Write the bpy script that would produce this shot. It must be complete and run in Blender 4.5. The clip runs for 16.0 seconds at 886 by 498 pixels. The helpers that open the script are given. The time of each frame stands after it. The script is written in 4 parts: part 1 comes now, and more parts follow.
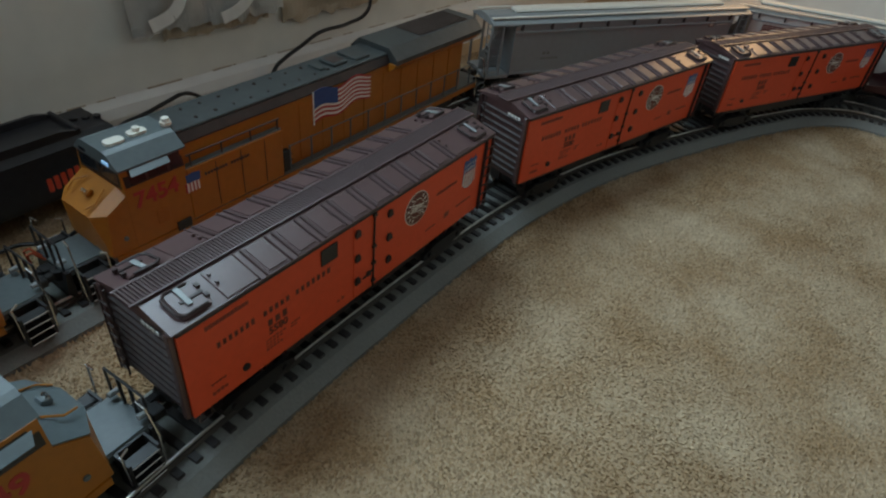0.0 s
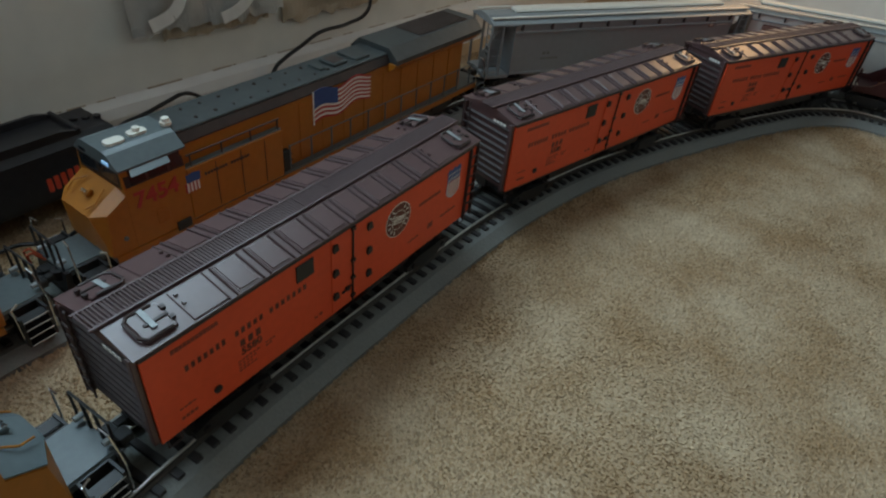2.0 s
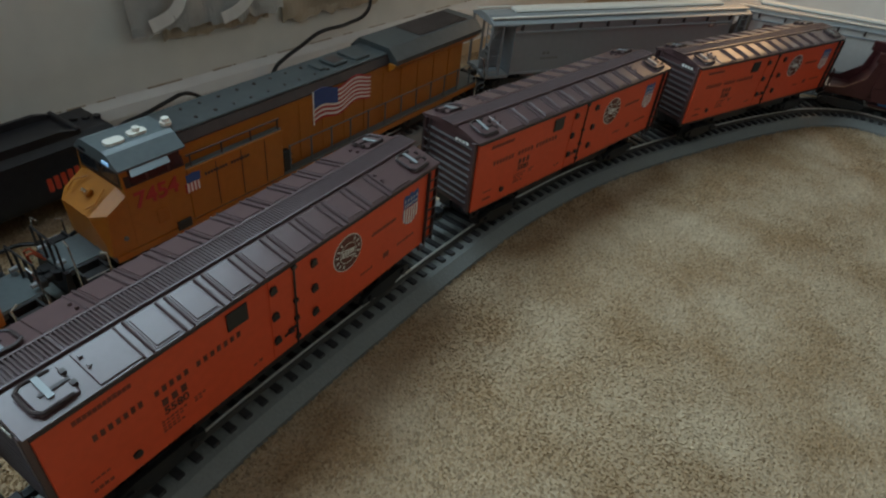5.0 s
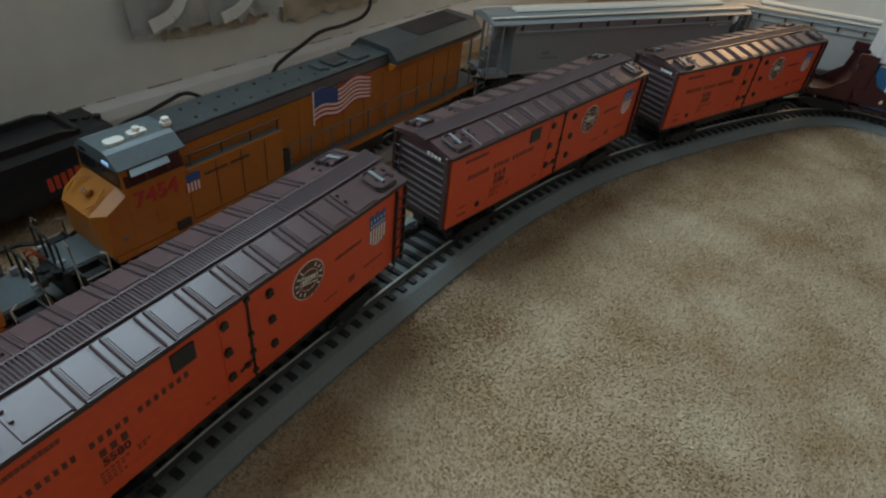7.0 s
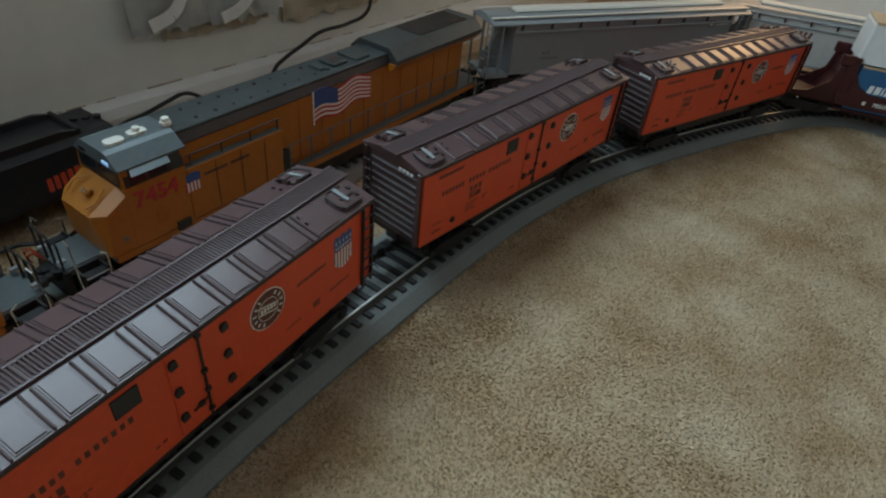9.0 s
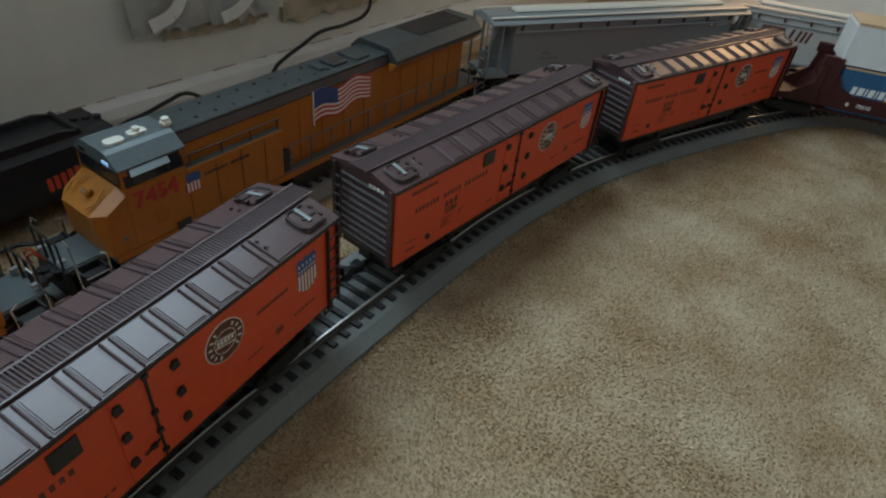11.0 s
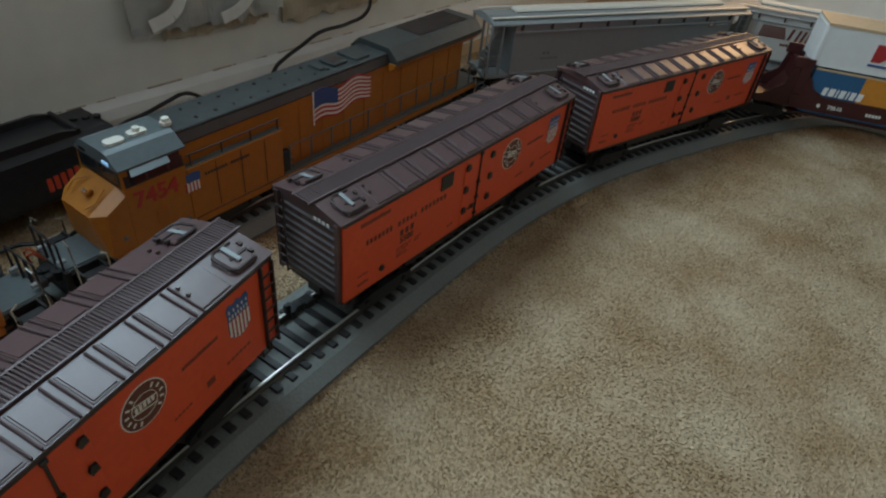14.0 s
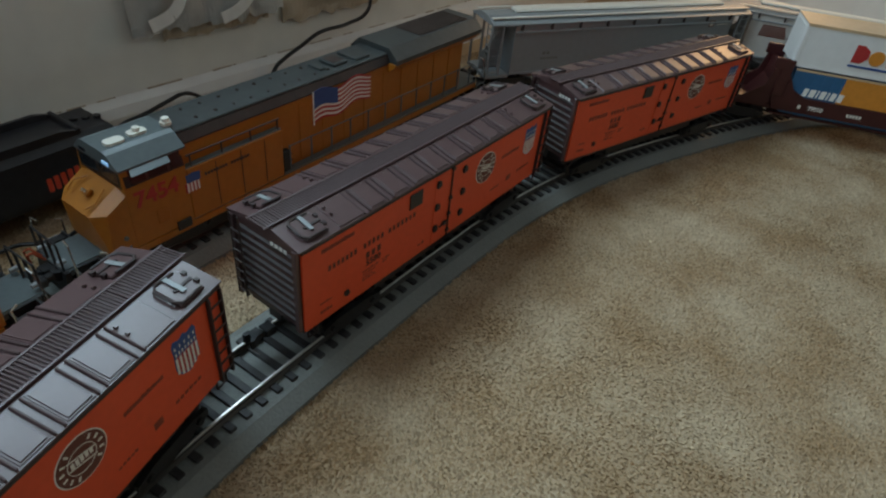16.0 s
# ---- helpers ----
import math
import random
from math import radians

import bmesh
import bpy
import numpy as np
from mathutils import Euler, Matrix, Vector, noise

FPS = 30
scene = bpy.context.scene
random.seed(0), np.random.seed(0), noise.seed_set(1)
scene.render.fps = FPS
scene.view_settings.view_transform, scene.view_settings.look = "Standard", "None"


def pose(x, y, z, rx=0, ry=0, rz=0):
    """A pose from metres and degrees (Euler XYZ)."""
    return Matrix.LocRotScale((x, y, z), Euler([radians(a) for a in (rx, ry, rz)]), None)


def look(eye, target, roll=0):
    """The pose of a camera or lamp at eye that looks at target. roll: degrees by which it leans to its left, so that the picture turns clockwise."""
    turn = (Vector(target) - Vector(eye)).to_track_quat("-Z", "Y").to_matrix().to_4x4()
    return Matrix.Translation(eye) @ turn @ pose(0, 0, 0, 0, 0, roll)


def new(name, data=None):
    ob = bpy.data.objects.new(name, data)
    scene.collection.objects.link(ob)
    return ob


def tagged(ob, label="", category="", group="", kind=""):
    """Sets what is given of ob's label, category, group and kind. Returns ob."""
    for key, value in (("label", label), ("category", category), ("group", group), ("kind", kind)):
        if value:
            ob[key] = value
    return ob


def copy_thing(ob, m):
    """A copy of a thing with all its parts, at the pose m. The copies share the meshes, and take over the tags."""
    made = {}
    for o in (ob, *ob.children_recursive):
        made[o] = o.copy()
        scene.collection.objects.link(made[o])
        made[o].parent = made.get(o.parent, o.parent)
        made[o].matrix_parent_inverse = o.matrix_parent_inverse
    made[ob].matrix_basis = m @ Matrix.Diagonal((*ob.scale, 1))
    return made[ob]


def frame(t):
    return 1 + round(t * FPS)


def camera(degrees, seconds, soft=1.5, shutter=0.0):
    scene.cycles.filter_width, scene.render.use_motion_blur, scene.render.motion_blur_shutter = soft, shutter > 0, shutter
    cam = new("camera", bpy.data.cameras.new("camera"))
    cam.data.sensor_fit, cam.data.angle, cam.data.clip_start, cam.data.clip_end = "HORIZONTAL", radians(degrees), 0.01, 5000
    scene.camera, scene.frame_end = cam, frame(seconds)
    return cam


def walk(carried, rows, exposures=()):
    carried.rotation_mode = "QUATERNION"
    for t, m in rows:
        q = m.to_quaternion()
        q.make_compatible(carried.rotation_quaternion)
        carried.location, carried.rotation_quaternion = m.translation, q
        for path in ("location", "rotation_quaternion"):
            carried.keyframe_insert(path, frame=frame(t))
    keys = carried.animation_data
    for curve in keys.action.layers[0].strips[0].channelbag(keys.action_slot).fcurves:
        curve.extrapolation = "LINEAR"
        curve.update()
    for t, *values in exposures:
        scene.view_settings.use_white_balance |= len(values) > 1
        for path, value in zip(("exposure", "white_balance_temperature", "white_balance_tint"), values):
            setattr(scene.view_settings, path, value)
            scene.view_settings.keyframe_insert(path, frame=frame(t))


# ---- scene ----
# ---------------- camera ----------------
cam = camera(71.44, 16.0, soft=2.2)
EYE = Vector((0.01937, -0.03212, 0.16632))
CAM = Matrix(((0.71333, 0.37517, -0.59195, EYE.x), (-0.69446, 0.49201, -0.52503, EYE.y), (0.09427, 0.78561, 0.61150, EYE.z), (0, 0, 0, 1)))
walk(cam, [(0.0, CAM), (16.0, CAM)], exposures=[(0.0, 0.0), (16.0, 0.0)])

# ---------------- light ----------------
world = bpy.data.worlds.new("world")
scene.world = world
world.use_nodes = True
wn = world.node_tree.nodes
sky = wn.new("ShaderNodeTexSky")
sky.sky_type, sky.sun_disc, sky.sun_elevation, sky.sun_rotation = "NISHITA", False, radians(35), radians(200)
world.node_tree.links.new(sky.outputs[0], wn["Background"].inputs[0])
wn["Background"].inputs[1].default_value = 0.1

WALL = pose(0.0597, 0.2615, 0, 0, 0, 6.2)       # face of the north wall: x along it, y into it
WIN = (-0.26, 0.20, 0.24, 0.66)                 # window opening in that wall: x, x, z, z


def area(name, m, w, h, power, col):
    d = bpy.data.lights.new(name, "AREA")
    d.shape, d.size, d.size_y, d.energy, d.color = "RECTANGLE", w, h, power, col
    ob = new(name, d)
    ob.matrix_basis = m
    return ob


# daylight in the two windows, a small warm corner lamp, and an added dim overhead fill
area("window_daylight", WALL @ pose((WIN[0] + WIN[1]) / 2, 0.03, (WIN[2] + WIN[3]) / 2, -90, 0, 0), WIN[1] - WIN[0], WIN[3] - WIN[2], 4.8, (0.63, 0.85, 1.0))
area("west_window_daylight", pose(-0.88, -0.38, 1.15, 0, -78, 0), 0.8, 0.7, 1.75, (0.92, 0.93, 1.0))
area("corner_lamp_light", look((0.646, 0.160, 0.165), (0.36, 0.06, 0.04)), 0.09, 0.07, 0.17, (1.0, 0.58, 0.26))
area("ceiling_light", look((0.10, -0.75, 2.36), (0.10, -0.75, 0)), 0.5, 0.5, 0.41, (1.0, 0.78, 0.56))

# ---------------- materials ----------------


def mat(name, col, rough=0.5, metal=0.0, var=0.12, scale=300.0, bump=0.0, col2=None, big=25.0, spec=0.5, island=0.0, broad=1.0):
    """Paint, plastic or metal: fine grain and broad uneven wear in colour and gloss."""
    m = bpy.data.materials.new(name)
    m.use_nodes = True
    nt = m.node_tree
    b = nt.nodes["Principled BSDF"]
    tc = nt.nodes.new("ShaderNodeTexCoord")
    n1, n2 = nt.nodes.new("ShaderNodeTexNoise"), nt.nodes.new("ShaderNodeTexNoise")
    n1.inputs["Scale"].default_value, n2.inputs["Scale"].default_value = scale, big
    n1.inputs["Detail"].default_value, n2.inputs["Detail"].default_value = 3, 4
    for n in (n1, n2):
        nt.links.new(tc.outputs["Object"], n.inputs["Vector"])
    mix = nt.nodes.new("ShaderNodeMix")
    mix.data_type = "RGBA"
    c2 = col2 or tuple(c * (1 - var) for c in col)
    c1 = tuple(min(1, c * (1 + var * .6)) for c in col) if not col2 else col
    mix.inputs[6].default_value, mix.inputs[7].default_value = (*c1, 1), (*c2, 1)
    add = nt.nodes.new("ShaderNodeMath")
    add.operation = "ADD"
    half = nt.nodes.new("ShaderNodeMath")
    half.operation, half.inputs[1].default_value = "MULTIPLY", 0.5
    nt.links.new(n1.outputs["Fac"], add.inputs[0])
    wide = nt.nodes.new("ShaderNodeMath")
    wide.operation, wide.inputs[1].default_value, wide.inputs[2].default_value = "MULTIPLY_ADD", broad, 0.5 - 0.5 * broad
    nt.links.new(n2.outputs["Fac"], wide.inputs[0])
    nt.links.new(wide.outputs[0], add.inputs[1])
    nt.links.new(add.outputs[0], half.inputs[0])
    ramp = nt.nodes.new("ShaderNodeMapRange")
    ramp.inputs["From Min"].default_value, ramp.inputs["From Max"].default_value = 0.35, 0.65
    nt.links.new(half.outputs[0], ramp.inputs["Value"])
    nt.links.new(ramp.outputs[0], mix.inputs[0])
    out = mix.outputs[2]
    if island:
        geo, hsv, mr = nt.nodes.new("ShaderNodeNewGeometry"), nt.nodes.new("ShaderNodeHueSaturation"), nt.nodes.new("ShaderNodeMapRange")
        mr.inputs["To Min"].default_value, mr.inputs["To Max"].default_value = 1 - island, 1 + island
        nt.links.new(geo.outputs["Random Per Island"], mr.inputs["Value"])
        nt.links.new(mr.outputs[0], hsv.inputs["Value"])
        nt.links.new(out, hsv.inputs["Color"])
        out = hsv.outputs[0]
    nt.links.new(out, b.inputs["Base Color"])
    rr = nt.nodes.new("ShaderNodeMapRange")
    rr.inputs["To Min"].default_value, rr.inputs["To Max"].default_value = max(0.03, rough - 0.07), min(1, rough + 0.10)
    nt.links.new(n2.outputs["Fac"], rr.inputs["Value"])
    nt.links.new(rr.outputs[0], b.inputs["Roughness"])
    b.inputs["Metallic"].default_value = metal
    b.inputs["Specular IOR Level"].default_value = spec
    if bump:
        bp = nt.nodes.new("ShaderNodeBump")
        bp.inputs["Strength"].default_value, bp.inputs["Distance"].default_value = bump, 0.0006
        nt.links.new(n1.outputs["Fac"], bp.inputs["Height"])
        nt.links.new(bp.outputs[0], b.inputs["Normal"])
    return m


CARPETBASE = mat("carpet_backing", (0.44, 0.345, 0.228), 0.95, scale=1100, big=26, col2=(0.32, 0.214, 0.118), spec=0.1, broad=1.6)
CARPET = mat("carpet_pile", (0.455, 0.355, 0.236), 0.95, scale=1100, big=26, col2=(0.29, 0.190, 0.100), spec=0.1, island=0.20, broad=1.9)
WALLPAINT = mat("wall_paint", (0.80, 0.79, 0.73), 0.7, var=0.08, scale=60, big=4, bump=0.15, spec=0.2)
TRIM = mat("white_trim", (0.74, 0.74, 0.72), 0.45, var=0.06, scale=80, big=8)
CRACK = mat("caulk_crack", (0.40, 0.33, 0.25), 0.9)
CEILPAINT = mat("ceiling_paint", (0.75, 0.73, 0.69), 0.8, var=0.05, scale=30, big=3)
ROADBED = mat("grey_roadbed_plastic", (0.175, 0.182, 0.168), 0.68, var=0.12, scale=900, big=30, bump=0.5)
TIE = mat("black_tie_plastic", (0.022, 0.020, 0.020), 0.55, var=0.3, scale=700)
# rail metal below the head, darkened to put its shade into the colour
RAILWEB = mat("shade_dark_rail_web", (0.10, 0.09, 0.08), 0.45, metal=0.6, var=0.2)
RAIL = mat("nickel_silver_rail", (0.66, 0.63, 0.58), 0.36, metal=1.0, var=0.1, scale=300)
ORANGE = mat("orange_paint", (0.74, 0.084, 0.026), 0.42, var=0.07, scale=400, big=20, spec=0.4)
BROWN = mat("oxide_brown_paint", (0.085, 0.048, 0.048), 0.29, var=0.12, scale=500, big=30, spec=0.62)
BROWNMATT = mat("dull_oxide_brown", (0.075, 0.046, 0.045), 0.6, var=0.2, scale=500, big=30, spec=0.3)
BROWNDARK = mat("dark_brown_trim_end_shade", (0.034, 0.020, 0.019), 0.55, var=0.2, scale=500)
BLACK = mat("black_plastic", (0.014, 0.014, 0.015), 0.42, var=0.3, scale=500)
MARK = mat("black_lettering", (0.12, 0.027, 0.016), 0.5)
FADED = mat("faded_lettering", (0.22, 0.035, 0.018), 0.5)
WHITE = mat("white_print", (0.78, 0.77, 0.72), 0.45, var=0.05)
BLUEPRINT = mat("blue_print", (0.035, 0.085, 0.26), 0.45)
REDPRINT = mat("red_print", (0.42, 0.03, 0.03), 0.45)
YELLOW = mat("armour_yellow_paint", (0.38, 0.134, 0.009), 0.42, var=0.10, scale=400, big=25)
LOCOGREY = mat("harbour_grey_paint", (0.105, 0.13, 0.135), 0.34, var=0.12, scale=500, big=40)
# harbour grey again, darkened for the weaker light on hood and radiator roofs
ROOFGREY = mat("shaded_grey_roof", (0.048, 0.056, 0.056), 0.38, var=0.25, scale=250, big=30)
# dark brown for small trim, and for the roof's shadow on the hood shoulder
ROOFDARK = mat("dark_brown_shade_and_trim", (0.05, 0.035, 0.03), 0.45, var=0.3, scale=300)
STEEL = mat("polished_wire", (0.70, 0.70, 0.70), 0.22, metal=1.0)
GLASS = mat("smoked_window", (0.02, 0.025, 0.03), 0.10)
HOPPERGREY = mat("pale_grey_hopper_paint", (0.25, 0.275, 0.28), 0.40, var=0.07, scale=300, big=15)
HOPPERPALE = mat("off_white_hopper_paint", (0.52, 0.51, 0.47), 0.42, var=0.07, scale=300, big=15)
HOPPERTOP = mat("cream_white_plastic", (0.72, 0.70, 0.62), 0.40, var=0.06)
WELLRED = mat("well_car_brown_red", (0.050, 0.010, 0.010), 0.40, var=0.15)
BOXWHITE = mat("container_white", (0.72, 0.72, 0.70), 0.42, var=0.05, scale=200)
BOXBLUE = mat("container_blue", (0.025, 0.115, 0.24), 0.42, var=0.08)
BOXORANGE = mat("container_orange", (0.62, 0.24, 0.03), 0.42)
TAN = mat("container_roof_tan", (0.55, 0.40, 0.24), 0.45)
TENDERBLACK = mat("satin_black_tender", (0.022, 0.022, 0.026), 0.36, var=0.3, scale=300)
LETTERRED = mat("orange_red_lettering", (0.80, 0.10, 0.05), 0.5)
FOIL = mat("grey_backed_paper", (0.46, 0.45, 0.42), 0.42, var=0.25, scale=60, big=18, bump=0.4)
FOILWHITE = mat("white_brush_stroke", (0.82, 0.81, 0.77), 0.5, scale=120)
TANSHEET = mat("tan_sheet", (0.50, 0.41, 0.30), 0.8, var=0.2, scale=60)
WIRERED = mat("orange_red_wire", (0.55, 0.09, 0.03), 0.4)
RUBBER = mat("black_cable_rubber", (0.012, 0.013, 0.014), 0.4)
GLOW = bpy.data.materials.new("number_board_glow")
GLOW.use_nodes = True
GLOW.node_tree.nodes["Principled BSDF"].inputs["Emission Color"].default_value = (0.10, 0.46, 1.0, 1)
GLOW.node_tree.nodes["Principled BSDF"].inputs["Emission Strength"].default_value = 0.45
PANE = bpy.data.materials.new("window_glass")
PANE.use_nodes = True
PANE.node_tree.nodes["Principled BSDF"].inputs["Transmission Weight"].default_value = 1.0
PANE.node_tree.nodes["Principled BSDF"].inputs["Roughness"].default_value = 0.0

# ---------------- mesh helpers ----------------


def bx(bm, x0, x1, y0, y1, z0, z1, c=0.0, m=None):
    """A box, with chamfered edges where c is given."""
    r = bmesh.ops.create_cube(bm, size=1)
    vs = r["verts"]
    for v in vs:
        v.co = Vector(((x0 + x1) / 2 + (x1 - x0) * v.co.x, (y0 + y1) / 2 + (y1 - y0) * v.co.y, (z0 + z1) / 2 + (z1 - z0) * v.co.z))
        if m:
            v.co = m @ v.co
    if c:
        es = list({e for v in vs for e in v.link_edges})
        bmesh.ops.bevel(bm, geom=es, offset=c, segments=1, affect="EDGES", profile=0.5)
    return bm


def prism(bm, pts, a0, a1, axis="x"):
    """A polygon drawn across an axis and drawn out along it. pts are (y, z), (x, z) or (x, y)."""
    def at(p, a):
        return {"x": (a, p[0], p[1]), "y": (p[0], a, p[1]), "z": (p[0], p[1], a)}[axis]
    v0 = [bm.verts.new(at(p, a0)) for p in pts]
    v1 = [bm.verts.new(at(p, a1)) for p in pts]
    n = len(pts)
    fs = [bm.faces.new(v0), bm.faces.new(v1[::-1])]
    for i in range(n):
        fs.append(bm.faces.new((v0[i], v1[i], v1[(i + 1) % n], v0[(i + 1) % n])))
    bmesh.ops.recalc_face_normals(bm, faces=fs)
    return bm


def rod(bm, p0, p1, r, n=8, r2=None):
    p0, p1 = Vector(p0), Vector(p1)
    d = p1 - p0
    m = Matrix.Translation((p0 + p1) / 2) @ d.to_track_quat("Z", "Y").to_matrix().to_4x4()
    bmesh.ops.create_cone(bm, cap_ends=True, segments=n, radius1=r, radius2=r if r2 is None else r2, depth=d.length, matrix=m)
    return bm


def pipe(bm, pts, r, n=6):
    for a, b in zip(pts[:-1], pts[1:]):
        rod(bm, a, b, r, n)
    return bm


def mesh_of(name, bm, m):
    me = bpy.data.meshes.new(name)
    bm.to_mesh(me)
    bm.free()
    me.materials.append(m)
    return me


def part(name, bm, m, parent=None, label="", at=None):
    ob = new(name, bm if isinstance(bm, bpy.types.Mesh) else mesh_of(name, bm, m))
    ob.parent = parent
    if at is not None:
        ob.matrix_basis = at
    if label:
        ob["label"] = label
    return ob


def B():
    return bmesh.new()


def lettering(body, size, m, thick=0.00006):
    """Flat letters in the built-in font, standing in the x-z plane, centred, read from -y."""
    cu = bpy.data.curves.new("letters", "FONT")
    cu.body, cu.size, cu.align_x, cu.align_y, cu.extrude, cu.offset = body, size, "CENTER", "CENTER", thick, size * 0.025
    cu.resolution_u = 3
    ob = bpy.data.objects.new("letters", cu)
    me = bpy.data.meshes.new_from_object(ob)
    bpy.data.objects.remove(ob)
    me.transform(Matrix.Rotation(radians(90), 4, "X"))
    me.materials.clear()
    me.materials.append(m)
    return me


# the inner line: heading by length along it (in units of 0.2 m) from a point beside the middle of the train
LINE_START = (0.11022, 0.10527)
LINE_TURN = (3.3058, 0.1334, 0.1018, 0.6563, 0.1971, -0.3357, -0.1523)


def heading(s):
    u = max(-0.40, min(0.24, s)) / 0.2
    return sum(k * u ** n for n, k in enumerate(LINE_TURN)) - 4.0 * min(0, s + 0.40)


def on_line(s):
    """The place at length s along the inner line."""
    n = max(1, int(abs(s) / 0.002))
    d, x, y = s / n, *LINE_START
    for k in range(n):
        h = heading(d * (k + .5))
        x, y = x + d * math.cos(h), y + d * math.sin(h)
    return Vector((x, y))


def spline(pts, step):
    """Points every step metres along a smooth curve through pts."""
    out = []
    p = [Vector(q) for q in pts]
    p = [2 * p[0] - p[1]] + p + [2 * p[-1] - p[-2]]
    for i in range(1, len(p) - 2):
        for k in range(24):
            t = k / 24
            a, b, c, d = p[i - 1:i + 3]
            out.append(0.5 * (2 * b + (c - a) * t + (2 * a - 5 * b + 4 * c - d) * t * t + (3 * b - a - 3 * c + d) * t ** 3))
    out.append(p[-2])
    res, acc = [out[0]], 0.0
    for a, b in zip(out[:-1], out[1:]):
        seg = (b - a).length
        while acc + seg >= step:
            a = a.lerp(b, (step - acc) / seg)
            seg = (b - a).length
            acc = 0.0
            res.append(a)
        acc += seg
    return res




def rails_at(s):
    """The middle of the rails, which lie a little out of true with the train."""
    d = np.interp(s, (-.34, -.30, -.25, -.17, -.10, -.05, 0), (.0010, -.0010, -.0020, -.0020, -.0005, .0010, .0018))
    h = heading(s)
    return tuple(on_line(s) + Vector((-math.sin(h), math.cos(h))) * float(d))


inner_knots = [(0.500, -0.17), (0.519, -0.10), (0.526, -0.03), (0.523, 0.010)] + [rails_at(-0.42 + 0.04 * k) for k in range(18)]
e0, h0 = on_line(0.26), heading(0.26)
inner_knots += [tuple(e0 + Vector((math.cos(h0), math.sin(h0))) * d) for d in (0.05, 0.15, 0.3)]
outer_knots = [(-0.45, 0.0885), (-0.25, 0.1224), (-0.05, 0.1564), (0.0622, 0.1755), (0.18, 0.1955), (0.27, 0.2105), (0.345, 0.209), (0.42, 0.185), (0.485, 0.152),
               (0.538, 0.105), (0.570, 0.040), (0.580, -0.03), (0.565, -0.12)]

# ---------------- room ----------------
bm = bmesh.new()
bx(bm, -0.98, 0.70, -2.2, 0.45, -0.06, 0.0)
floor = tagged(part("floor", bm, CARPETBASE), "beige cut-pile carpet, patchy and worn", "floor", kind="structure")


def pile():
    """Tufts of the carpet: small leaning pyramids, their lean drifting over the floor as brushed pile does."""
    rng = np.random.default_rng(5)
    pitch = 0.00112
    xs, ys = np.meshgrid(np.arange(-0.12, 0.68, pitch), np.arange(-0.16, 0.27, pitch))
    p = np.stack((xs.ravel(), ys.ravel()), 1) + rng.uniform(-0.9, 0.9, (xs.size, 2)) * pitch * 0.5
    # keep the camera's near field and what lies before the wall
    p = p[(p[:, 1] < 0.262 + 0.108 * (p[:, 0] - 0.06))]
    n = len(p)
    ang = rng.uniform(0, 2 * math.pi, n)
    rad, hgt = rng.uniform(0.0010, 0.0016, n), rng.uniform(0.0003, 0.0009, n)
    field = np.array([(noise.noise((x * 14, y * 14, 1.7)), noise.noise((x * 14, y * 14, 9.2))) for x, y in p])
    lean = field * 0.0012 + rng.normal(0, 0.0003, (n, 2))
    v = np.zeros((n, 4, 3))
    for k in range(3):
        v[:, k, 0] = p[:, 0] + rad * np.cos(ang + k * 2.094)
        v[:, k, 1] = p[:, 1] + rad * np.sin(ang + k * 2.094)
        v[:, k, 2] = -0.0004
    v[:, 3, :2] = p + lean
    v[:, 3, 2] = hgt
    base = np.arange(n)[:, None, None] * 4
    f = (base + np.array([[0, 1, 3], [1, 2, 3], [2, 0, 3]])[None]).reshape(-1, 3)
    me = bpy.data.meshes.new("carpet_tufts")
    me.from_pydata(v.reshape(-1, 3).tolist(), [], f.tolist())
    me.materials.append(CARPET)
    return tagged(new("carpet_tufts", me), "short beige carpet tufts, brushed in patches", "carpet pile", kind="stuff")


pile()

bm = bmesh.new()
x0, x1, z0, z1 = WIN
for q in ((-1.06, x0, 0, 2.45), (x1, 0.72, 0, 2.45), (x0, x1, 0, z0), (x0, x1, z1, 2.45)):
    bx(bm, q[0], q[1], 0, 0.12, q[2], q[3])
wall_north = tagged(part("wall_north", bm, WALLPAINT, at=WALL), "cream painted wall, slightly scuffed", "wall", kind="structure")
bm = bmesh.new()
bx(bm, 0.66, 0.78, -2.2, 0.40, 0, 2.45)
tagged(part("wall_east", bm, WALLPAINT), "cream painted wall", "wall", kind="structure")
# west and south walls and ceiling: unseen, added to close the room and bounce light
bm = bmesh.new()
for q in ((-2.2, -0.76, 0, 2.45), (0.0, 0.2, 0, 2.45), (-0.76, 0.0, 0, 0.72), (-0.76, 0.0, 1.58, 2.45)):
    bx(bm, -0.98, -0.86, q[0], q[1], q[2], q[3])
tagged(part("wall_west", bm, WALLPAINT), "cream painted wall", "wall", kind="structure")
bm = bmesh.new()
bx(bm, -0.98, 0.78, -2.32, -2.2, 0, 2.45)
tagged(part("wall_south", bm, WALLPAINT), "cream painted wall", "wall", kind="structure")
bm = bmesh.new()
bx(bm, -1.02, 0.85, -2.4, 0.6, 2.40, 2.5)
tagged(part("ceiling", bm, CEILPAINT), "plain off-white ceiling", "ceiling", kind="structure")
win = tagged(new("window_1"), "white framed window letting cool daylight in", "window", kind="structure")
win.matrix_basis = WALL
bm = bmesh.new()
for q in ((x0, x1, z0, z0 + .03), (x0, x1, z1 - .03, z1), (x0, x0 + .03, z0 + .03, z1 - .03), (x1 - .03, x1, z0 + .03, z1 - .03)):
    bx(bm, q[0] + .001, q[1] - .001, 0.05, 0.09, q[2] + .001, q[3] - .001)
